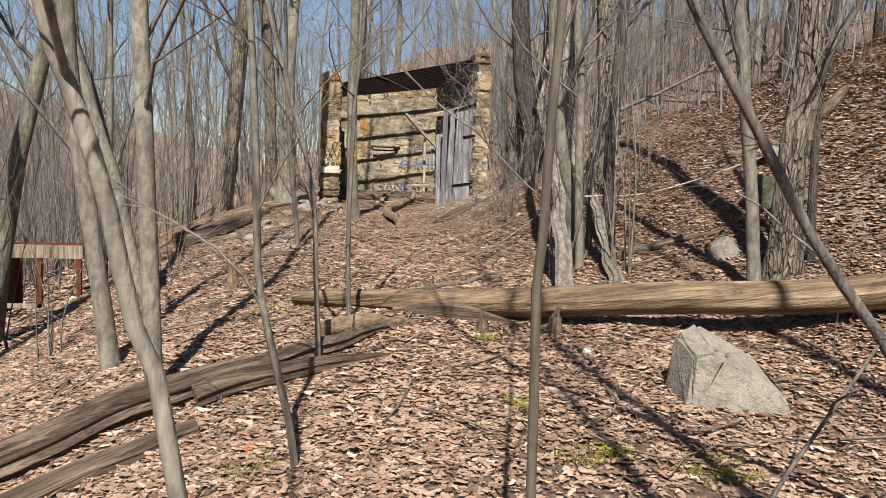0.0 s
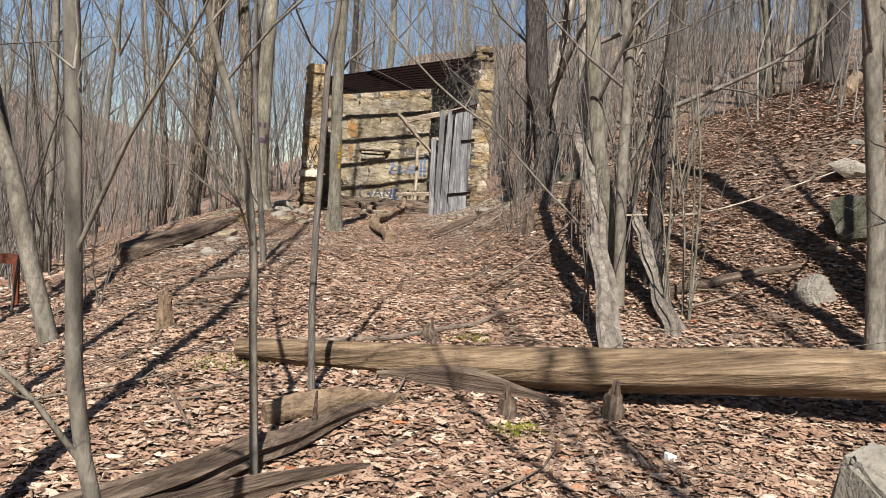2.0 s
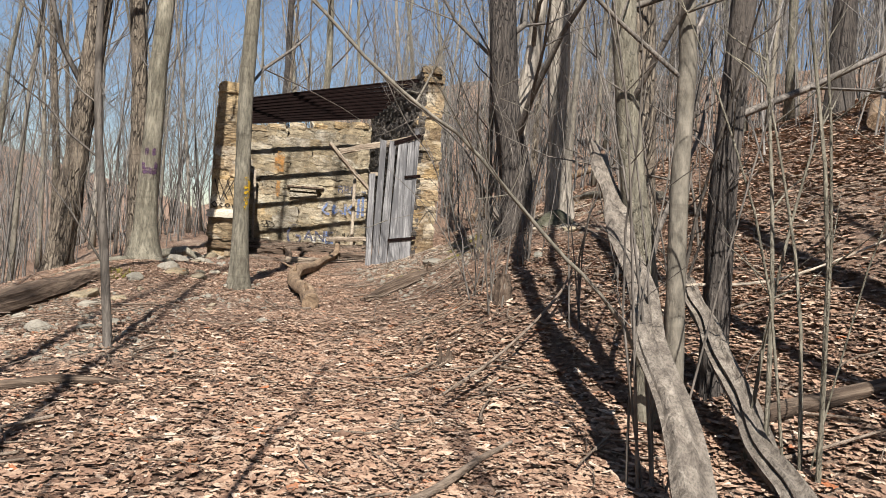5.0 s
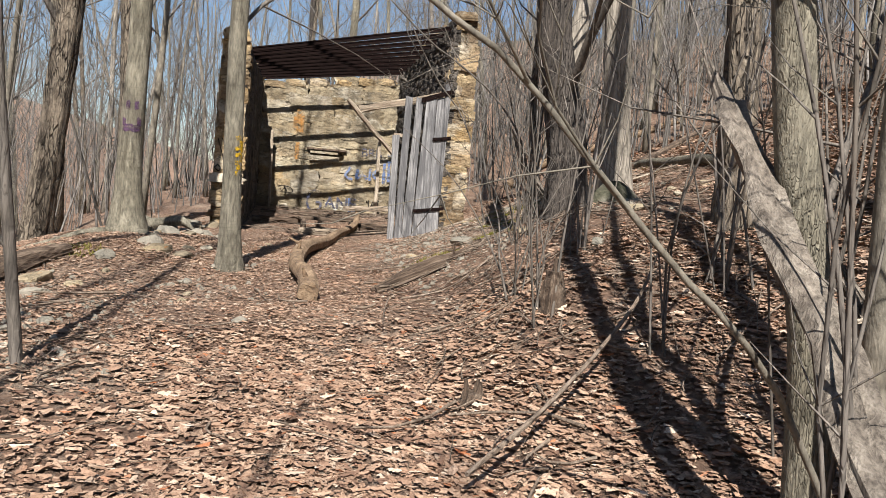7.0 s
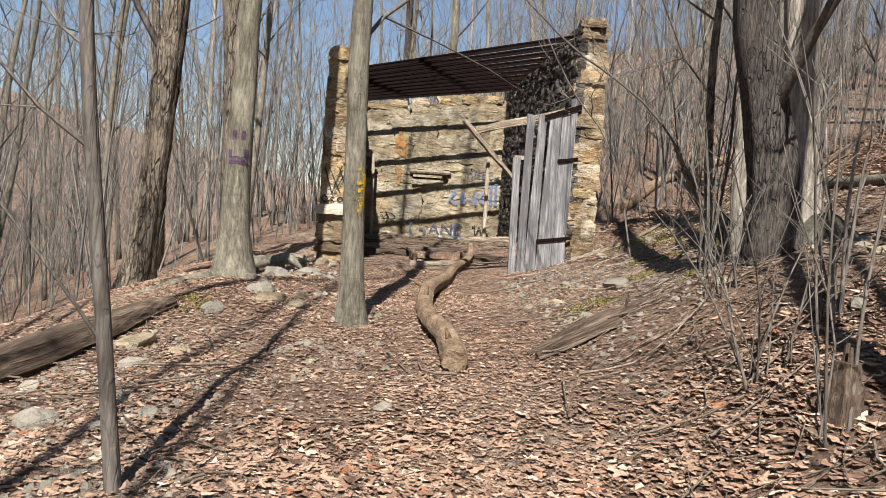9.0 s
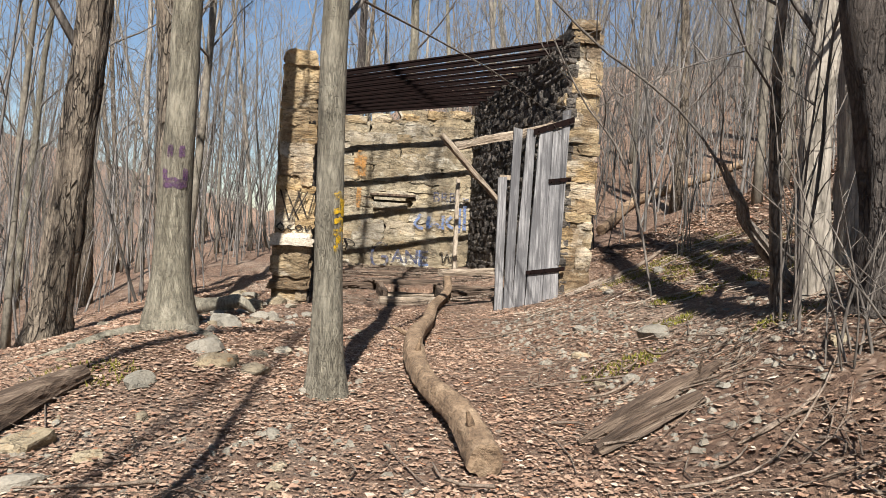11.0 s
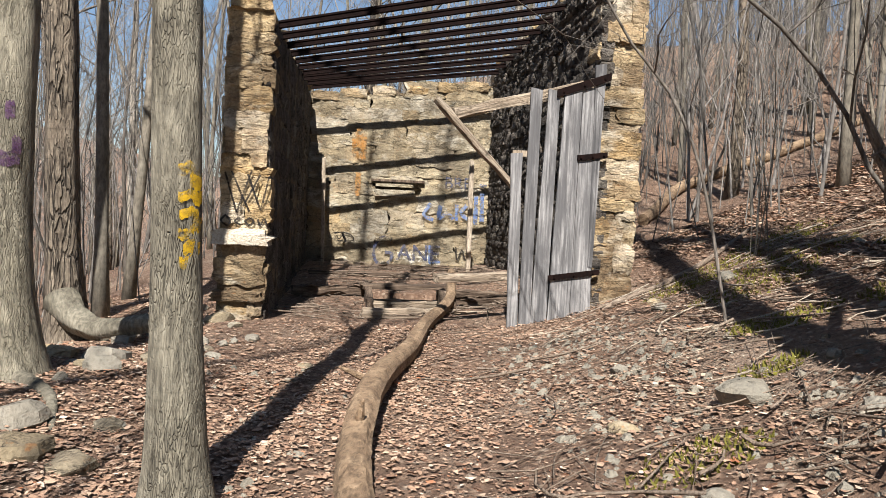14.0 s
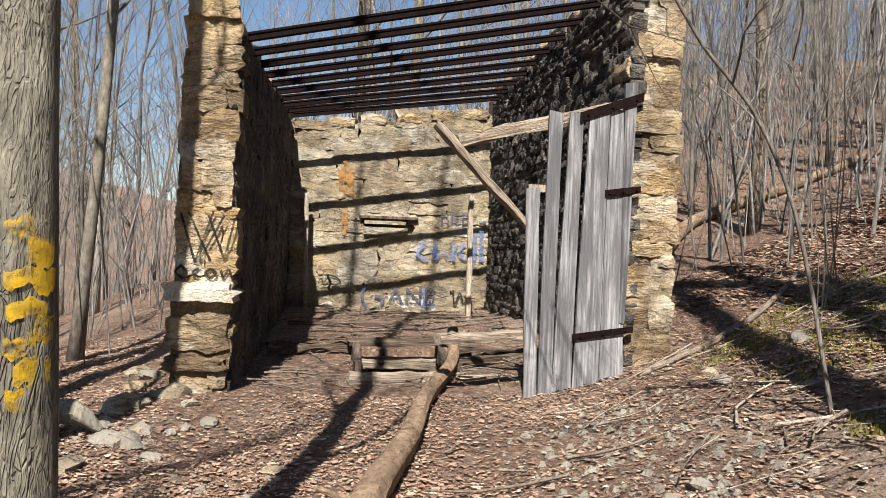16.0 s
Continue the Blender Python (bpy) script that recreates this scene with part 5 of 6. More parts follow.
def timber(name, a, b, w, d, mat, label, seed, rough=0.006, taper=1.0, category="timber"):
    """A squared timber from a to b, its grain along its own z."""
    rng = np.random.default_rng(seed)
    a, b = Vector(a), Vector(b)
    ln = (b - a).length
    v, f, n = [], [], 9
    for i in range(n):
        t = i / (n - 1)
        s = 1 + (taper - 1) * t
        e = 0.2
        ring = [(1, 1 - e), (1 - e, 1), (-1 + e, 1), (-1, 1 - e), (-1, -1 + e), (-1 + e, -1), (1 - e, -1), (1, -1 + e)]
        for px, py in ring:
            v.append((px * w / 2 * s + rng.normal(0, rough), py * d / 2 * s + rng.normal(0, rough), t * ln + (rng.normal(0, 0.015) if i in (0, n - 1) else 0)))
    for i in range(n - 1):
        for k in range(8):
            f.append((i * 8 + k, i * 8 + (k + 1) % 8, i * 8 + 8 + (k + 1) % 8, i * 8 + 8 + k))
    f += [tuple(range(7, -1, -1)), tuple((n - 1) * 8 + k for k in range(8))]
    ob = smooth(part(name, (v, f), mat), 40)
    ob.matrix_world = Matrix.Translation(a) @ (b - a).to_track_quat("Z", "Y").to_matrix().to_4x4()
    return tagged(ob, label, category)


timber("door_head_beam", (1.80, YF + 0.04, 2.79), (3.22, YF + 0.06, 3.17), 0.085, 0.085, BEAM, "rough weathered beam hanging across the doorway", 22, 0.007)
timber("diagonal_brace", (1.66, YF + 0.02, 2.90), (2.36, YF + 0.03, 2.20), 0.095, 0.05, BEAM, "weathered diagonal brace nailed to the beam", 23, 0.004)
timber("door_sill_beam", (1.72, YF + 0.02, 1.415), (2.40, YF + 0.05, 1.45), 0.085, 0.07, BEAM, "pale squared beam at the foot of the doorway", 24, 0.005)
timber("upright_post", (2.60, 19.6, 0.95), (2.585, 19.6, 2.72), 0.075, 0.06, PALE_STICK, "thin upright wooden post before the back wall", 25, 0.002)
timber("upright_post", (0.60, 20.55, 0.95), (0.56, 20.55, 2.72), 0.06, 0.05, PALE_STICK, "thin wooden post in the dark corner", 26, 0.002)
timber("wall_stub_beam", (2.95, YF + 0.55, 3.08), (3.22, YF + 0.45, 3.30), 0.12, 0.12, OLD_WOOD, "stub of a dark beam in the side wall", 27, 0.008)


# pit in the floor, lined with timber, and the boards round it
timber("pit_plank", (1.12, 16.34, 1.02), (2.02, 16.34, 1.03), 0.07, 0.10, BEAM, "pale plank at the edge of the floor pit", 31)
timber("pit_plank", (1.14, 17.36, 1.17), (2.08, 17.36, 1.19), 0.16, 0.05, OLD_WOOD, "dark boards overhanging the far side of the pit", 32)
timber("pit_plank", (1.22, 17.42, 0.98), (1.95, 17.42, 0.98), 0.05, 0.11, BEAM, "pale plank across the pit wall", 33)
timber("pit_plank", (1.97, 16.4, 1.03), (1.97, 17.55, 1.10), 0.06, 0.20, OLD_WOOD, "dark timber lining the side of the pit", 34)
timber("pit_plank", (1.20, 16.4, 1.03), (1.20, 17.55, 1.10), 0.06, 0.20, OLD_WOOD, "dark timber lining the side of the pit", 35)
timber("floor_timber", (0.42, 17.44, 1.10), (1.16, 17.42, 1.12), 0.06, 0.08, OLD_WOOD, "rotten timber edging the raised floor", 40, 0.015)
timber("floor_timber", (2.02, 17.42, 1.12), (3.02, 17.45, 1.10), 0.06, 0.07, OLD_WOOD, "rotten timber edging the raised floor", 41, 0.015)
timber("floor_timber", (0.5, 18.9, 1.17), (1.9, 18.75, 1.18), 0.07, 0.06, OLD_WOOD, "rotten floor timber lying across the shelter", 36, 0.012)
timber("floor_timber", (1.3, 19.9, 1.21), (3.0, 19.7, 1.22), 0.06, 0.05, OLD_WOOD, "rotten floor timber near the back wall", 37, 0.012)
timber("floor_timber", (1.95, 16.25, 1.04), (2.95, 16.15, 1.07), 0.05, 0.06, BEAM, "split board on the shelter floor", 38, 0.008)
timber("floor_timber", (2.0, 17.0, 1.07), (3.0, 17.3, 1.10), 0.05, 0.05, OLD_WOOD, "dark stick of timber on the floor", 39, 0.008)
rb = np.random.default_rng(52)
for k in range(13):
    x = 0.75 + rb.random() * 2.0
    stone(x, 20.35 + rb.random() * 0.35, (0.10 + rb.random() * 0.07, 0.09, 0.07 + rb.random() * 0.04), STONE_BACK, "pale rubble stone at the foot of the back wall", 300 + k, turn=rb.random() * 6, group="rubble at the back wall", rings=5, segs=8)


# ---- paint on walls and trees ----
def stroke(points, width, mat, name, label, rng, loc=(0, 0, 0), category="graffiti"):
    """A flat painted stroke in the x-z plane, facing -y."""
    p = spline([(a, 0, b) for a, b in points], max(6, len(points) * 4))
    d = np.gradient(p, axis=0)
    d /= np.linalg.norm(d, axis=1)[:, None] + 1e-9
    nrm = np.stack([-d[:, 2], d[:, 0] * 0, d[:, 0]], 1)
    w = width / 2 * (0.8 + rng.random((len(p), 1)) * 0.4)
    v = np.vstack([p + nrm * w, p - nrm * w])
    n = len(p)
    return v.tolist(), [(i, i + 1, n + i + 1, n + i) for i in range(n - 1)]


def graffiti(name, strokes, width, mat, loc, label, seed):
    rng = np.random.default_rng(seed)
    root = empty(name, loc, label, "graffiti")
    for k, s in enumerate(strokes):
        v, f = stroke(s, width, mat, "", "", rng)
        part("stroke", ([(x, y - 0.0015 * k, z) for x, y, z in v], f), mat, root)
    return root


def letters(text, size, loc, mat, label, bold=0.0):
    cu = bpy.data.curves.new("graffiti", "FONT")
    cu.body, cu.size, cu.extrude, cu.offset = text, size, 0.0, bold
    tmp = bpy.data.objects.new("tmp", cu)
    scene.collection.objects.link(tmp)
    me = bpy.data.meshes.new_from_object(tmp.evaluated_get(bpy.context.evaluated_depsgraph_get()))
    bpy.data.objects.remove(tmp)
    me.materials.clear()
    me.materials.append(mat)
    ob = new("graffiti", me)
    ob.location = loc
    ob.rotation_euler = (radians(90), 0, 0)
    return tagged(ob, label, "graffiti")


YG = YB - 0.012
graffiti("graffiti", [[(-0.15, 0.16), (-0.05, -0.16)], [(-0.05, -0.16), (0.06, 0.18)], [(-0.10, 0.17), (0.05, -0.15)], [(0.03, 0.15), (0.14, -0.14)], [(0.14, -0.14), (0.20, 0.14)], [(-0.02, -0.15), (0.13, 0.15)]], 0.015, BLACKPAINT, (0.13, YF - 0.032, 2.05), "faded dark zigzag sprayed on the wall end", 1)
graffiti("graffiti", [[(-0.14, 0.04), (-0.17, 0.0), (-0.12, -0.04), (-0.10, 0.0), (-0.14, 0.05)], [(-0.02, 0.03), (-0.06, 0.0), (-0.02, -0.03)], [(0.06, 0.03), (0.02, 0.0), (0.06, -0.03), (0.09, 0.0), (0.06, 0.03)], [(0.12, 0.02), (0.14, -0.03), (0.17, 0.03), (0.19, -0.02)]], 0.016, BLACKPAINT, (0.13, YF - 0.032, 1.82), "faded illegible dark scrawl on the wall end", 2)
graffiti("graffiti", [[(0.16, 0.17), (0.0, 0.20), (-0.11, 0.02), (-0.06, -0.18), (0.10, -0.19), (0.17, -0.05), (0.06, -0.02)]], 0.045, NAVY, (1.45, YG, 1.40), "large faded navy letter G on the back wall", 3)
letters("ANE", 0.34, (1.68, YG, 1.27), NAVY, "faded navy letters sprayed on the back wall", 0.004)
graffiti("graffiti", [[(0, 0.13), (0, -0.14)], [(0, -0.14), (0.17, -0.12)]], 0.03, BLUE, (2.18, YG, 1.38), "faded blue painted stroke on the back wall", 4)
letters("BRB", 0.25, (2.36, YG, 2.38), NAVY, "dark letters sprayed on the back wall", 0.0)
graffiti("graffiti", [[(-0.25, 0.12), (-0.35, -0.05), (-0.2, -0.13)], [(-0.1, 0.1), (-0.12, -0.1), (0.0, -0.02), (0.1, -0.1)], [(0.15, 0.12), (0.15, -0.12)], [(0.3, 0.12), (0.22, 0.0), (0.33, -0.1)]], 0.055, BLUE, (2.42, YG, 2.02), "smudged pale blue spray paint on the back wall", 5)
graffiti("graffiti", [[(0, 0.14), (0, -0.3)], [(0.09, 0.18), (0.10, -0.25)], [(0.05, 0.3), (0.15, 0.28)]], 0.06, BLUE, (2.86, YG, 2.15), "blue spray paint in the corner of the back wall", 6)
graffiti("graffiti", [[(-0.14, 0.05), (-0.02, 0.07), (0.12, 0.03), (0.14, -0.05), (-0.1, -0.06)], [(-0.1, 0.02), (-0.06, -0.03), (0.0, 0.03), (0.04, -0.03)]], 0.018, BLACKPAINT, (0.88, YG, 1.58), "faint dark scrawl on the back wall", 7)
graffiti("graffiti", [[(0.0, 0.1), (0.03, -0.1), (0.1, 0.06), (0.16, -0.1), (0.21, 0.1)]], 0.022, BLACKPAINT, (2.58, YG, 1.40), "faint dark letters by the post", 8)
graffiti("stain", [[(0, 0.25), (0.02, 0.0), (-0.02, -0.25)], [(0.07, 0.22), (0.06, -0.2)], [(-0.06, 0.2), (-0.05, -0.12)], [(0.01, -0.4), (0.0, -0.75)]], 0.085, ORANGE, (1.06, YG, 2.95), "orange rust stain running down the back wall", 9)
graffiti("graffiti", [[(-0.3, 0.0), (0.0, 0.03), (0.3, 0.0)], [(-0.2, -0.1), (0.1, -0.09), (0.35, -0.12)]], 0.10, WHITEPAINT, (2.0, YG + 0.004, 1.33), "patch of faded white paint on the back wall", 10)


def trunk_paint(x, y, r, marks, mat, label):
    """Painted marks that wrap round a trunk: (angle, height, half width in degrees, half height)."""
    root = empty("paint_mark", (x, y, 0), label, "paint mark")
    for a, z, da, dz in marks:
        n = 9
        v, f = [], []
        for i in range(n):
            th = radians(a - da + 2 * da * i / (n - 1))
            e = 0.75 if i in (0, n - 1) else 1
            for s in (-1, 1):
                v.append((r * math.sin(th), -r * math.cos(th), z + s * dz * e * (0.8 + 0.35 * abs(math.sin(i * 1.1 + z * 31 + s))) + 0.006 * math.sin(th * 9 + z * 7)))
        for i in range(n - 1):
            f.append((2 * i, 2 * i + 2, 2 * i + 3, 2 * i + 1))
        part("stroke", (v, f), mat, root)
    return root


trunk_paint(0.436, 12.0, 0.0862, [(40, 2.03, 26, 0.020), (58, 1.99, 18, 0.024), (34, 1.945, 18, 0.016), (64, 1.94, 16, 0.022), (44, 1.89, 24, 0.016), (66, 1.855, 16, 0.022), (36, 1.825, 18, 0.018), (54, 1.78, 24, 0.022), (42, 1.735, 20, 0.018), (64, 1.73, 14, 0.018)], YELLOW, "yellow spray paint bars on the grey trunk")
trunk_paint(-0.64, 13.3, 0.118, [(-15, 2.32, 10, 0.04), (25, 2.32, 10, 0.04), (5, 2.10, 42, 0.035), (-32, 2.16, 10, 0.04), (40, 2.16, 10, 0.04)], PURPLE, "purple smiling face sprayed on the grey trunk")


# ---- rusty frame down the slope ----
def ore_frame():
    x, y = -3.25, 9.3
    z = gz(x, y)
    root = empty("rusty_frame", (x, y, z - 0.05), "rusty steel box frame standing down the slope", "frame")
    for px, py in ((-0.42, 0), (0.02, 0), (0.45, 0), (-0.42, 0.6), (0.45, 0.6)):
        part("post", box(0.05, 0.05, 0.78, (px, py, 0.36)), RUST_RED, root)
    part("top_beam", box(1.0, 0.06, 0.15, (0.0, 0, 0.74)), BEAM, root, "pale weathered top board")
    part("top_beam", box(1.0, 0.06, 0.10, (0.0, 0.6, 0.74)), RUST_RED, root)
    part("side_plate", box(0.04, 0.66, 0.8, (-0.46, 0.3, 0.38)), RUST_RED, root)
    part("foot_rail", box(0.95, 0.05, 0.05, (0, 0, 0.10)), BEAM, root)
    return root


ore_frame()


def moss_patch(x, y, s, seed, mat=MOSS, label="cushion of yellow-green moss on the ground"):
    rng = np.random.default_rng(seed)
    v, f = [], []
    for k in range(int(1300 * s)):
        a, r = rng.random() * 6.28, s * math.sqrt(rng.random())
        px, py = x + math.cos(a) * r * 1.3, y + math.sin(a) * r * 0.8
        z = gz(px, py)
        h = 0.014 + rng.random() * 0.026
        t = rng.random() * 6.28
        n = len(v)
        v += [(px - 0.008 * math.cos(t), py - 0.008 * math.sin(t), z), (px + 0.008 * math.cos(t), py + 0.008 * math.sin(t), z), (px + rng.normal(0, 0.012), py + rng.normal(0, 0.012), z + h)]
        f.append((n, n + 1, n + 2))
    ob = part("moss", (v, f), mat)
    return tagged(ob, label, "moss", "moss patches", kind="stuff")


for k, (x, y, s) in enumerate([(1.05, 4.6, 0.10), (1.1, 2.9, 0.12), (1.6, 2.75, 0.16), (-0.3, 3.0, 0.12), (2.25, 11.95, 0.20), (2.9, 12.6, 0.14), (3.3, 13.2, 0.25), (3.9, 13.0, 0.22), (1.15, 6.1, 0.12), (-0.25, 5.6, 0.22), (2.95, 11.4, 0.15), (3.7, 14.2, 0.34), (4.2, 14.6, 0.4), (4.0, 15.4, 0.42), (4.7, 15.6, 0.4), (3.55, 15.0, 0.25), (4.9, 14.0, 0.35), (-0.9, 12.1, 0.25)]):
    moss_patch(x, y, s, 400 + k)


def fern(x, y, seed):
    rng = np.random.default_rng(seed)
    z = gz(x, y)
    out = []
    for k in range(5):
        a = rng.random() * 6.28
        for i in range(6):
            t = 0.015 + i * 0.014
            px, py, pz = math.cos(a) * t, math.sin(a) * t, 0.05 + 0.02 * math.sin(i * 0.6)
            for s in (-1, 1):
                q = (px + s * math.sin(a) * 0.022 * (1 - i / 7), py - s * math.cos(a) * 0.022 * (1 - i / 7), pz + 0.004)
                out.append(([(px, py, pz), (px + math.cos(a) * 0.009, py + math.sin(a) * 0.009, pz), q], [(0, 1, 2)]))
        out.append(tube([(0, 0, 0), (math.cos(a) * 0.03, math.sin(a) * 0.03, 0.05), (math.cos(a) * 0.1, math.sin(a) * 0.1, 0.055)], [0.002, 0.0015, 0.001], 4))
    ob = part("fern", join(*out), FERN)
    ob.location = (x, y, z)
    return tagged(ob, "small yellow-green fern sprig in the leaves", "fern", "fern sprigs")


for k, (x, y) in enumerate([(0.98, 3.35), (1.2, 2.85), (0.95, 3.42), (1.62, 2.62), (1.02, 4.55)]):
    fern(x, y, 500 + k)


# ---- the wood all round ----
def template(seed, dia, height, bark, count, first, spread, lean, label, twigs=4, subs=5):
    rng = np.random.default_rng(seed)
    pts = [np.zeros(3)]
    w = np.array([lean, 0, 1.0])
    for i in range(7):
        w = w + np.append(rng.normal(0, 0.06, 2), 0.05)
        w /= np.linalg.norm(w)
        pts.append(pts[-1] + w * height / 7)
    ax = spline(pts, 15)
    h = np.linspace(0, 1, 15)
    r = dia / 2 * (1 - 0.8 * h) * (1 + 0.4 * np.exp(-ax[:, 2] / (dia + 0.05)))
    if bark is BARK and dia < 0.125:
        bark = BARK_SMOOTH
    root = empty("tree", (0, 0, 0), label, "tree", "trees of the wood")
    smooth(part("trunk", tube(ax, r, 8, rng, 0.06), bark, root))
    for data in crown(rng, ax, r, count, first, spread, twigs, subs):
        smooth(part("branch", data, BARK_TWIG, root))
    return root


KINDS = [
    template(601, 0.20, 14, BARK, 10, 0.25, 0.22, 0.02, "tall grey leafless tree in the wood"),
    template(602, 0.15, 13, BARK_ROUGH, 10, 0.25, 0.2, -0.04, "slim rough-barked leafless tree in the wood"),
    template(603, 0.10, 10, BARK, 9, 0.2, 0.22, 0.06, "young grey leafless tree in the wood"),
    template(604, 0.07, 8, BARK, 9, 0.15, 0.24, -0.05, "thin leafless sapling in the wood"),
    template(605, 0.26, 16, BARK_DARK, 10, 0.3, 0.22, 0.0, "stout dark leafless tree in the wood"),
    template(606, 0.12, 12, BARK_PALE, 9, 0.25, 0.2, 0.03, "pale leafless tree in the wood"),
    template(607, 0.05, 6.5, BARK_TWIG, 9, 0.12, 0.26, 0.10, "thin dark leafless sapling in the wood"),
    template(608, 0.17, 14, BARK, 10, 0.2, 0.22, -0.08, "leaning grey leafless tree in the wood"),
]
rf = np.random.default_rng(77)


def clear_of_view(x, y):
    """True where a tree would stand on the path or in the shelter."""
    if -0.9 < x < 4.0 and 14.6 < y < 22.2:
        return False
    if -2.6 < x < 4.6 and -4 < y < 14.6:
        return False
    return True


def plant(n, area, near=0.9):
    x0, x1, y0, y1 = area
    made, tries = 0, 0
    while made < n and tries < n * 40:
        tries += 1
        x, y = x0 + rf.random() * (x1 - x0), y0 + rf.random() * (y1 - y0)
        if not clear_of_view(x, y) or any((x - a) ** 2 + (y - b) ** 2 < near * near for a, b in placed):
            continue
        placed.append((x, y))
        s = 0.75 + rf.random() * 0.5
        m = Matrix.Translation((x, y, gz(x, y) - 0.1)) @ Euler((rf.normal(0, 0.03), rf.normal(0, 0.03), rf.random() * 6.28)).to_matrix().to_4x4() @ Matrix.Diagonal((s, s, s, 1))
        copy_thing(KINDS[(0, 0, 1, 1, 2, 2, 3, 3, 2, 5, 5, 6, 7)[int(rf.random() * 13)]], m)
        made += 1


plant(50, (-12, -0.9, 15.5, 36), 0.9)
plant(26, (-11, -2.4, 4.5, 15), 1.0)
plant(30, (-2, 8, 22.5, 42), 1.1)
plant(42, (5.2, 18, 15.5, 34), 1.0)
plant(34, (6.5, 20, 4, 16), 1.1)
plant(9, (-12, -3.5, -12, -1), 2.0)
plant(3, (5.5, 12, -12, -4), 2.0)
for k, ob in enumerate(KINDS):
    x, y = (-6.5 + 1.9 * k, 26.5 + (k % 3) * 1.3)
    ob.location = (x, y, gz(x, y) - 0.1)


def thicket(name, seed, count, area, hmin, hmax, rmin, rmax, mat, label, branch=2, category="thicket", spread=0.2, twigs=2):
    """Many thin stems with a few side shoots."""
    rng = np.random.default_rng(seed)
    out = []
    x0, x1, y0, y1 = area
    for k in range(count):
        x, y = x0 + rng.random() * (x1 - x0), y0 + rng.random() * (y1 - y0)
        if not clear_of_view(x, y):
            continue
        h = hmin + rng.random() * (hmax - hmin)
        r = rmin + rng.random() ** 2 * (rmax - rmin)
        z = gz(x, y) - 0.1
        lx, ly = rng.normal(0, 0.13) * h, rng.normal(0, 0.09) * h
        b = rng.normal(0, 0.03, 2) * h
        ax = np.array([(x, y, z), (x + lx * 0.25 + b[0], y + ly * 0.25 + b[1], z + h * 0.3), (x + lx * 0.6 - b[0] * 0.5, y + ly * 0.6, z + h * 0.65), (x + lx, y + ly, z + h)])
        out.append(tube(ax, [r, r * 0.8, r * 0.55, r * 0.2], 4 if r < 0.03 else 5, cap=False))
        for j in range(branch):
            f = 0.2 + rng.random() * 0.7
            i = min(int(f * 3), 2)
            p = ax[i] + (ax[i + 1] - ax[i]) * (f * 3 - i)
            a = rng.random() * 6.28
            ln = h * spread * (0.5 + rng.random())
            q = p + np.array([math.cos(a) * ln * 0.5, math.sin(a) * ln * 0.5, ln * 0.5])
            e = q + np.array([math.cos(a) * ln * 0.3 + rng.normal(0, 0.1 * ln), math.sin(a) * ln * 0.3, ln * 0.7])
            out.append(tube([p, q, e], [r * 0.4, r * 0.28, r * 0.1], 3, cap=False))
            for c in range(twigs):
                t = rng.random()
                g = (p + (q - p) * t * 2) if t < 0.5 else (q + (e - q) * (t * 2 - 1))
                out.append(tube([g, g + (e - p) * 0.3 + rng.normal(0, 0.16, 3) * ln], [r * 0.2, r * 0.07], 3, cap=False))
    ob = part(name, join(*out), mat)
    return smooth(tagged(ob, label, category, kind="stuff"))


thicket("sapling_thicket", 701, 620, (4.6, 16, 16.0, 34), 2.0, 6.5, 0.006, 0.028, BARK_BRUSH, "dense thicket of thin grey saplings behind the shelter", 5, twigs=3)
thicket("sapling_thicket", 702, 330, (-10, -0.9, 14, 32), 2.0, 6.5, 0.006, 0.022, BARK_BRUSH, "thin leafless saplings among the trees", 6, twigs=3)
thicket("sapling_thicket", 703, 300, (-9, -2.4, 3, 13), 1.2, 4.5, 0.005, 0.018, BARK_TWIG, "thin leafless saplings on the falling slope", 5)
thicket("sapling_thicket", 704, 300, (6, 18, 5, 16), 1.0, 4.5, 0.005, 0.018, BARK_BRUSH, "thin upright saplings on the hillside", 3)
thicket("sapling_thicket", 705, 240, (-34, -8, 18, 52), 4, 11, 0.010, 0.034, BARK_BRUSH, "slender leafless trees standing in the valley", 8, twigs=3)
thicket("sapling_thicket", 706, 190, (-2, 6, 22.5, 36), 2.5, 8, 0.007, 0.028, BARK_BRUSH, "thin grey saplings behind the roofless shelter", 7, twigs=3)
thicket("far_woods", 711, 150, (-45, 30, 34, 90), 9, 17, 0.025, 0.09, BARK_BRUSH, "distant leafless wood on the hillside", 9, "woods", 0.28, 3)
thicket("far_woods", 712, 480, (16, 60, 2, 60), 9, 16, 0.04, 0.14, BARK_BRUSH, "leafless wood covering the upper hillside", 8, "woods", 0.25, 2)
thicket("far_woods", 713, 190, (-60, -13, -5, 60), 8, 15, 0.025, 0.085, BARK_BRUSH, "leafless wood in the valley below", 9, "woods", 0.28, 3)


thicket("low_brush", 721, 520, (-34, -4.5, 17, 56), 0.8, 2.8, 0.006, 0.02, BARK_BRUSH, "low leafless brush on the valley floor", 6, "brush", 0.45, 3)
thicket("low_brush", 722, 300, (7, 30, 24, 56), 0.8, 3.0, 0.006, 0.02, BARK_BRUSH, "low leafless brush on the hillside", 6, "brush", 0.45, 3)


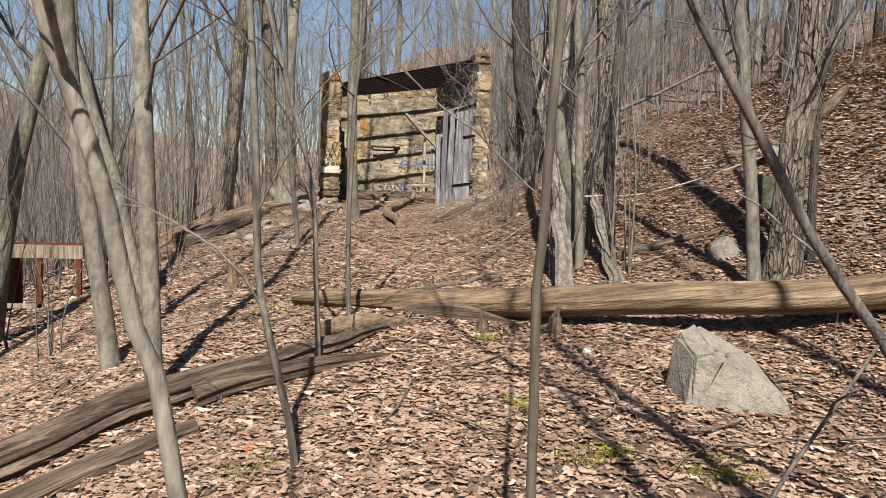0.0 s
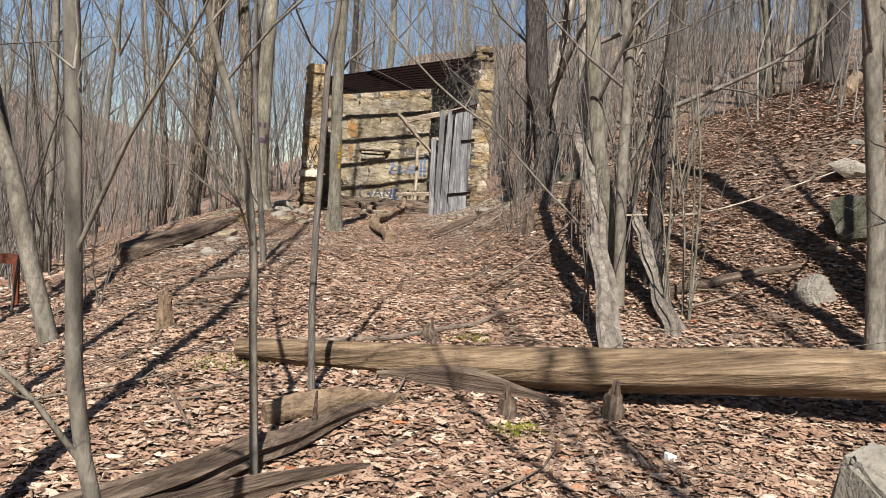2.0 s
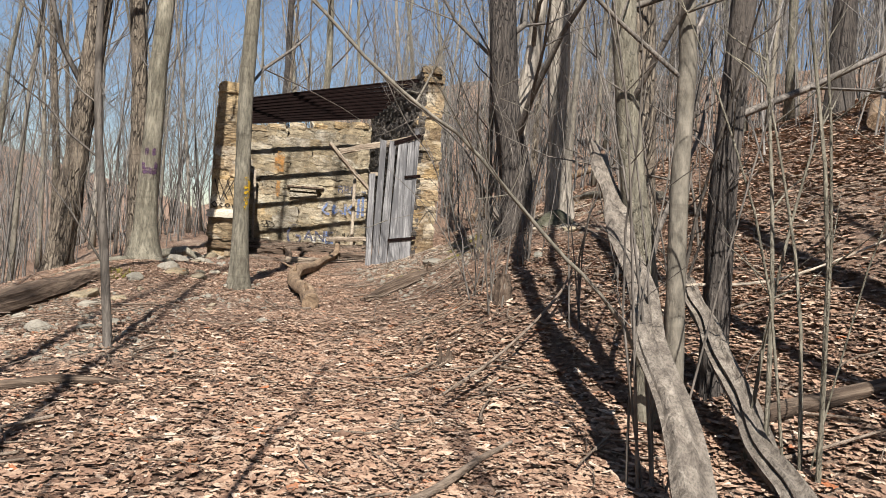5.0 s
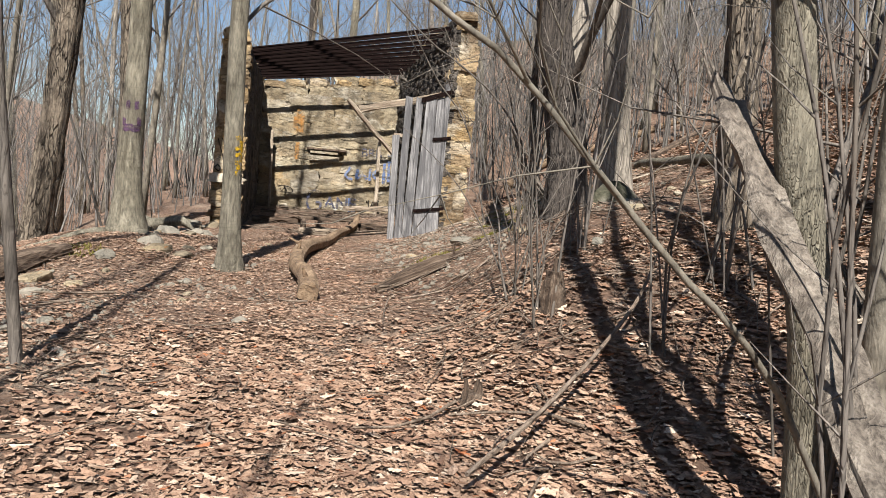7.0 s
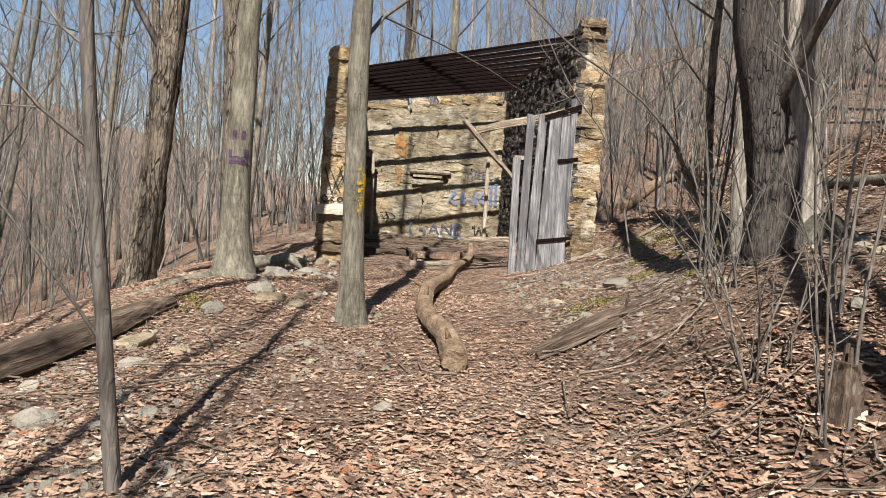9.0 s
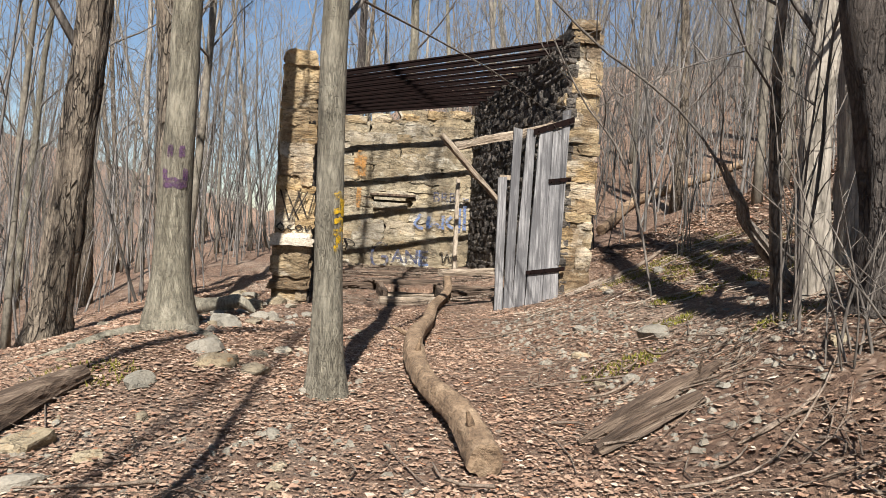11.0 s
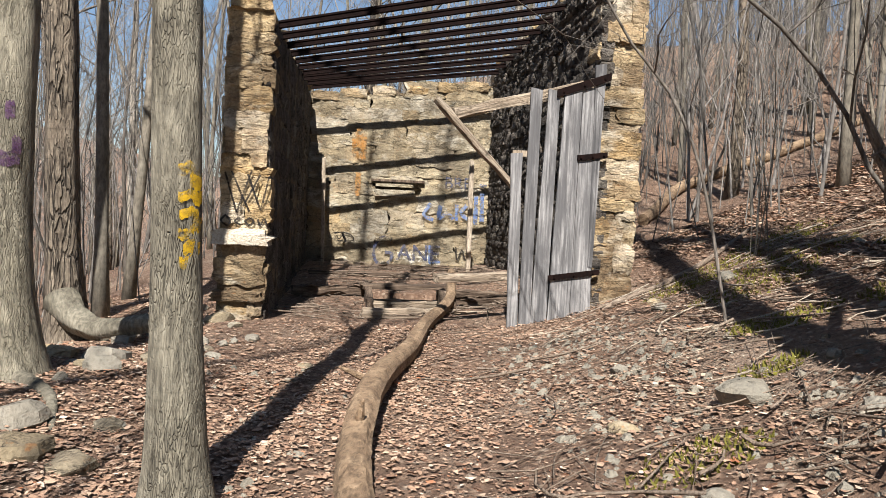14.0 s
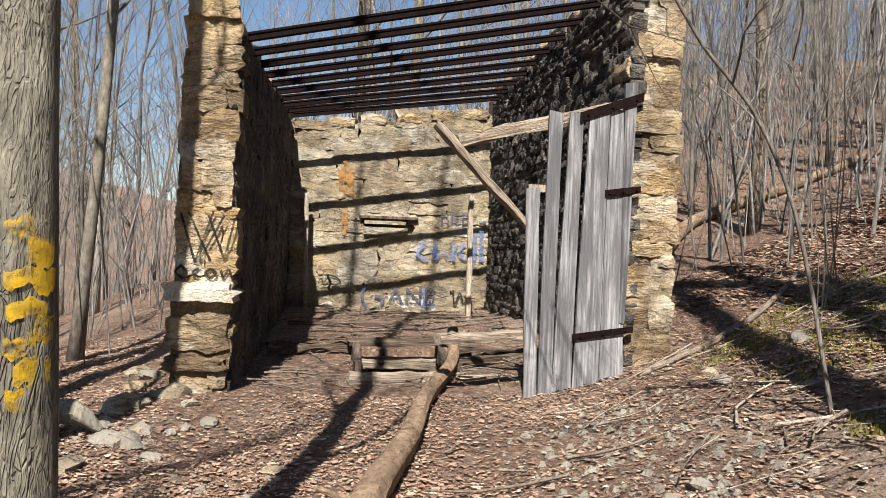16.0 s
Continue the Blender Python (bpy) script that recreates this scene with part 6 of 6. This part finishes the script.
# brushy shoots at the path side cluster and under the bank
def shrub(x, y, n, h, seed, mat=BARK_TWIG, spread=0.25, label="clump of bare thin shoots", r=0.008):
    rng = np.random.default_rng(seed)
    z = gz(x, y) - 0.04
    root = empty("shrub", (x, y, z), label, "shrub", "bare shrubs")
    for k in range(n):
        a = rng.random() * 6.28
        hh = h * (0.5 + rng.random() * 0.6)
        l = hh * spread * (0.3 + rng.random())
        w = np.array([math.cos(a) * l, math.sin(a) * l, hh])
        st = np.array([rng.normal(0, 0.06), rng.normal(0, 0.06), 0])
        pts = spline([st, st + w * np.array([0.25, 0.25, 0.4]) + rng.normal(0, 0.03, 3), st + w * np.array([0.6, 0.6, 0.75]), st + w], 8)
        rr = r * (0.5 + rng.random())
        data = [tube(pts, np.linspace(rr, rr * 0.3, 8), 5, cap=False)]
        for j in range(4):
            i = 2 + int(rng.random() * 5)
            b = rng.random() * 6.28
            q = pts[i] + np.array([math.cos(b) * 0.12, math.sin(b) * 0.12, 0.10]) * hh * (0.5 + rng.random())
            data.append(tube([pts[i], (pts[i] + q) / 2 + rng.normal(0, 0.01, 3), q], [rr * 0.45, rr * 0.3, rr * 0.12], 3, cap=False))
        smooth(part("stem", join(*data), mat, root))
    return root


shrub(2.2, 8.75, 5, 1.7, 801, r=0.006)
shrub(2.55, 8.2, 4, 2.0, 802, r=0.006)
shrub(2.1, 6.4, 6, 2.4, 803)
shrub(2.6, 6.3, 7, 2.6, 804, BARK)
shrub(2.75, 9.6, 8, 1.6, 805)
shrub(4.3, 15.2, 6, 2.2, 807, BARK_SMOOTH, r=0.005)
shrub(3.9, 12.9, 7, 2.2, 808)
shrub(2.9, 11.3, 8, 1.8, 809)
shrub(-1.6, 8.0, 6, 1.5, 810)
shrub(-2.1, 6.2, 6, 1.4, 811)
shrub(4.0, 9.0, 7, 2.0, 813)
shrub(2.65, 7.3, 9, 2.2, 816, BARK_TWIG, 0.35, "bare bush growing behind the trunk cluster", 0.009)
shrub(2.25, 9.4, 9, 1.1, 817, BARK_TWIG, 0.6, "low brushwood sprouting from the bank", 0.006)
shrub(2.6, 10.4, 9, 1.2, 818, BARK_TWIG, 0.6, "low brushwood sprouting from the bank", 0.006)
shrub(3.1, 8.6, 9, 1.8, 819, BARK_TWIG, 0.45, "bare bush on the shaded bank", 0.008)
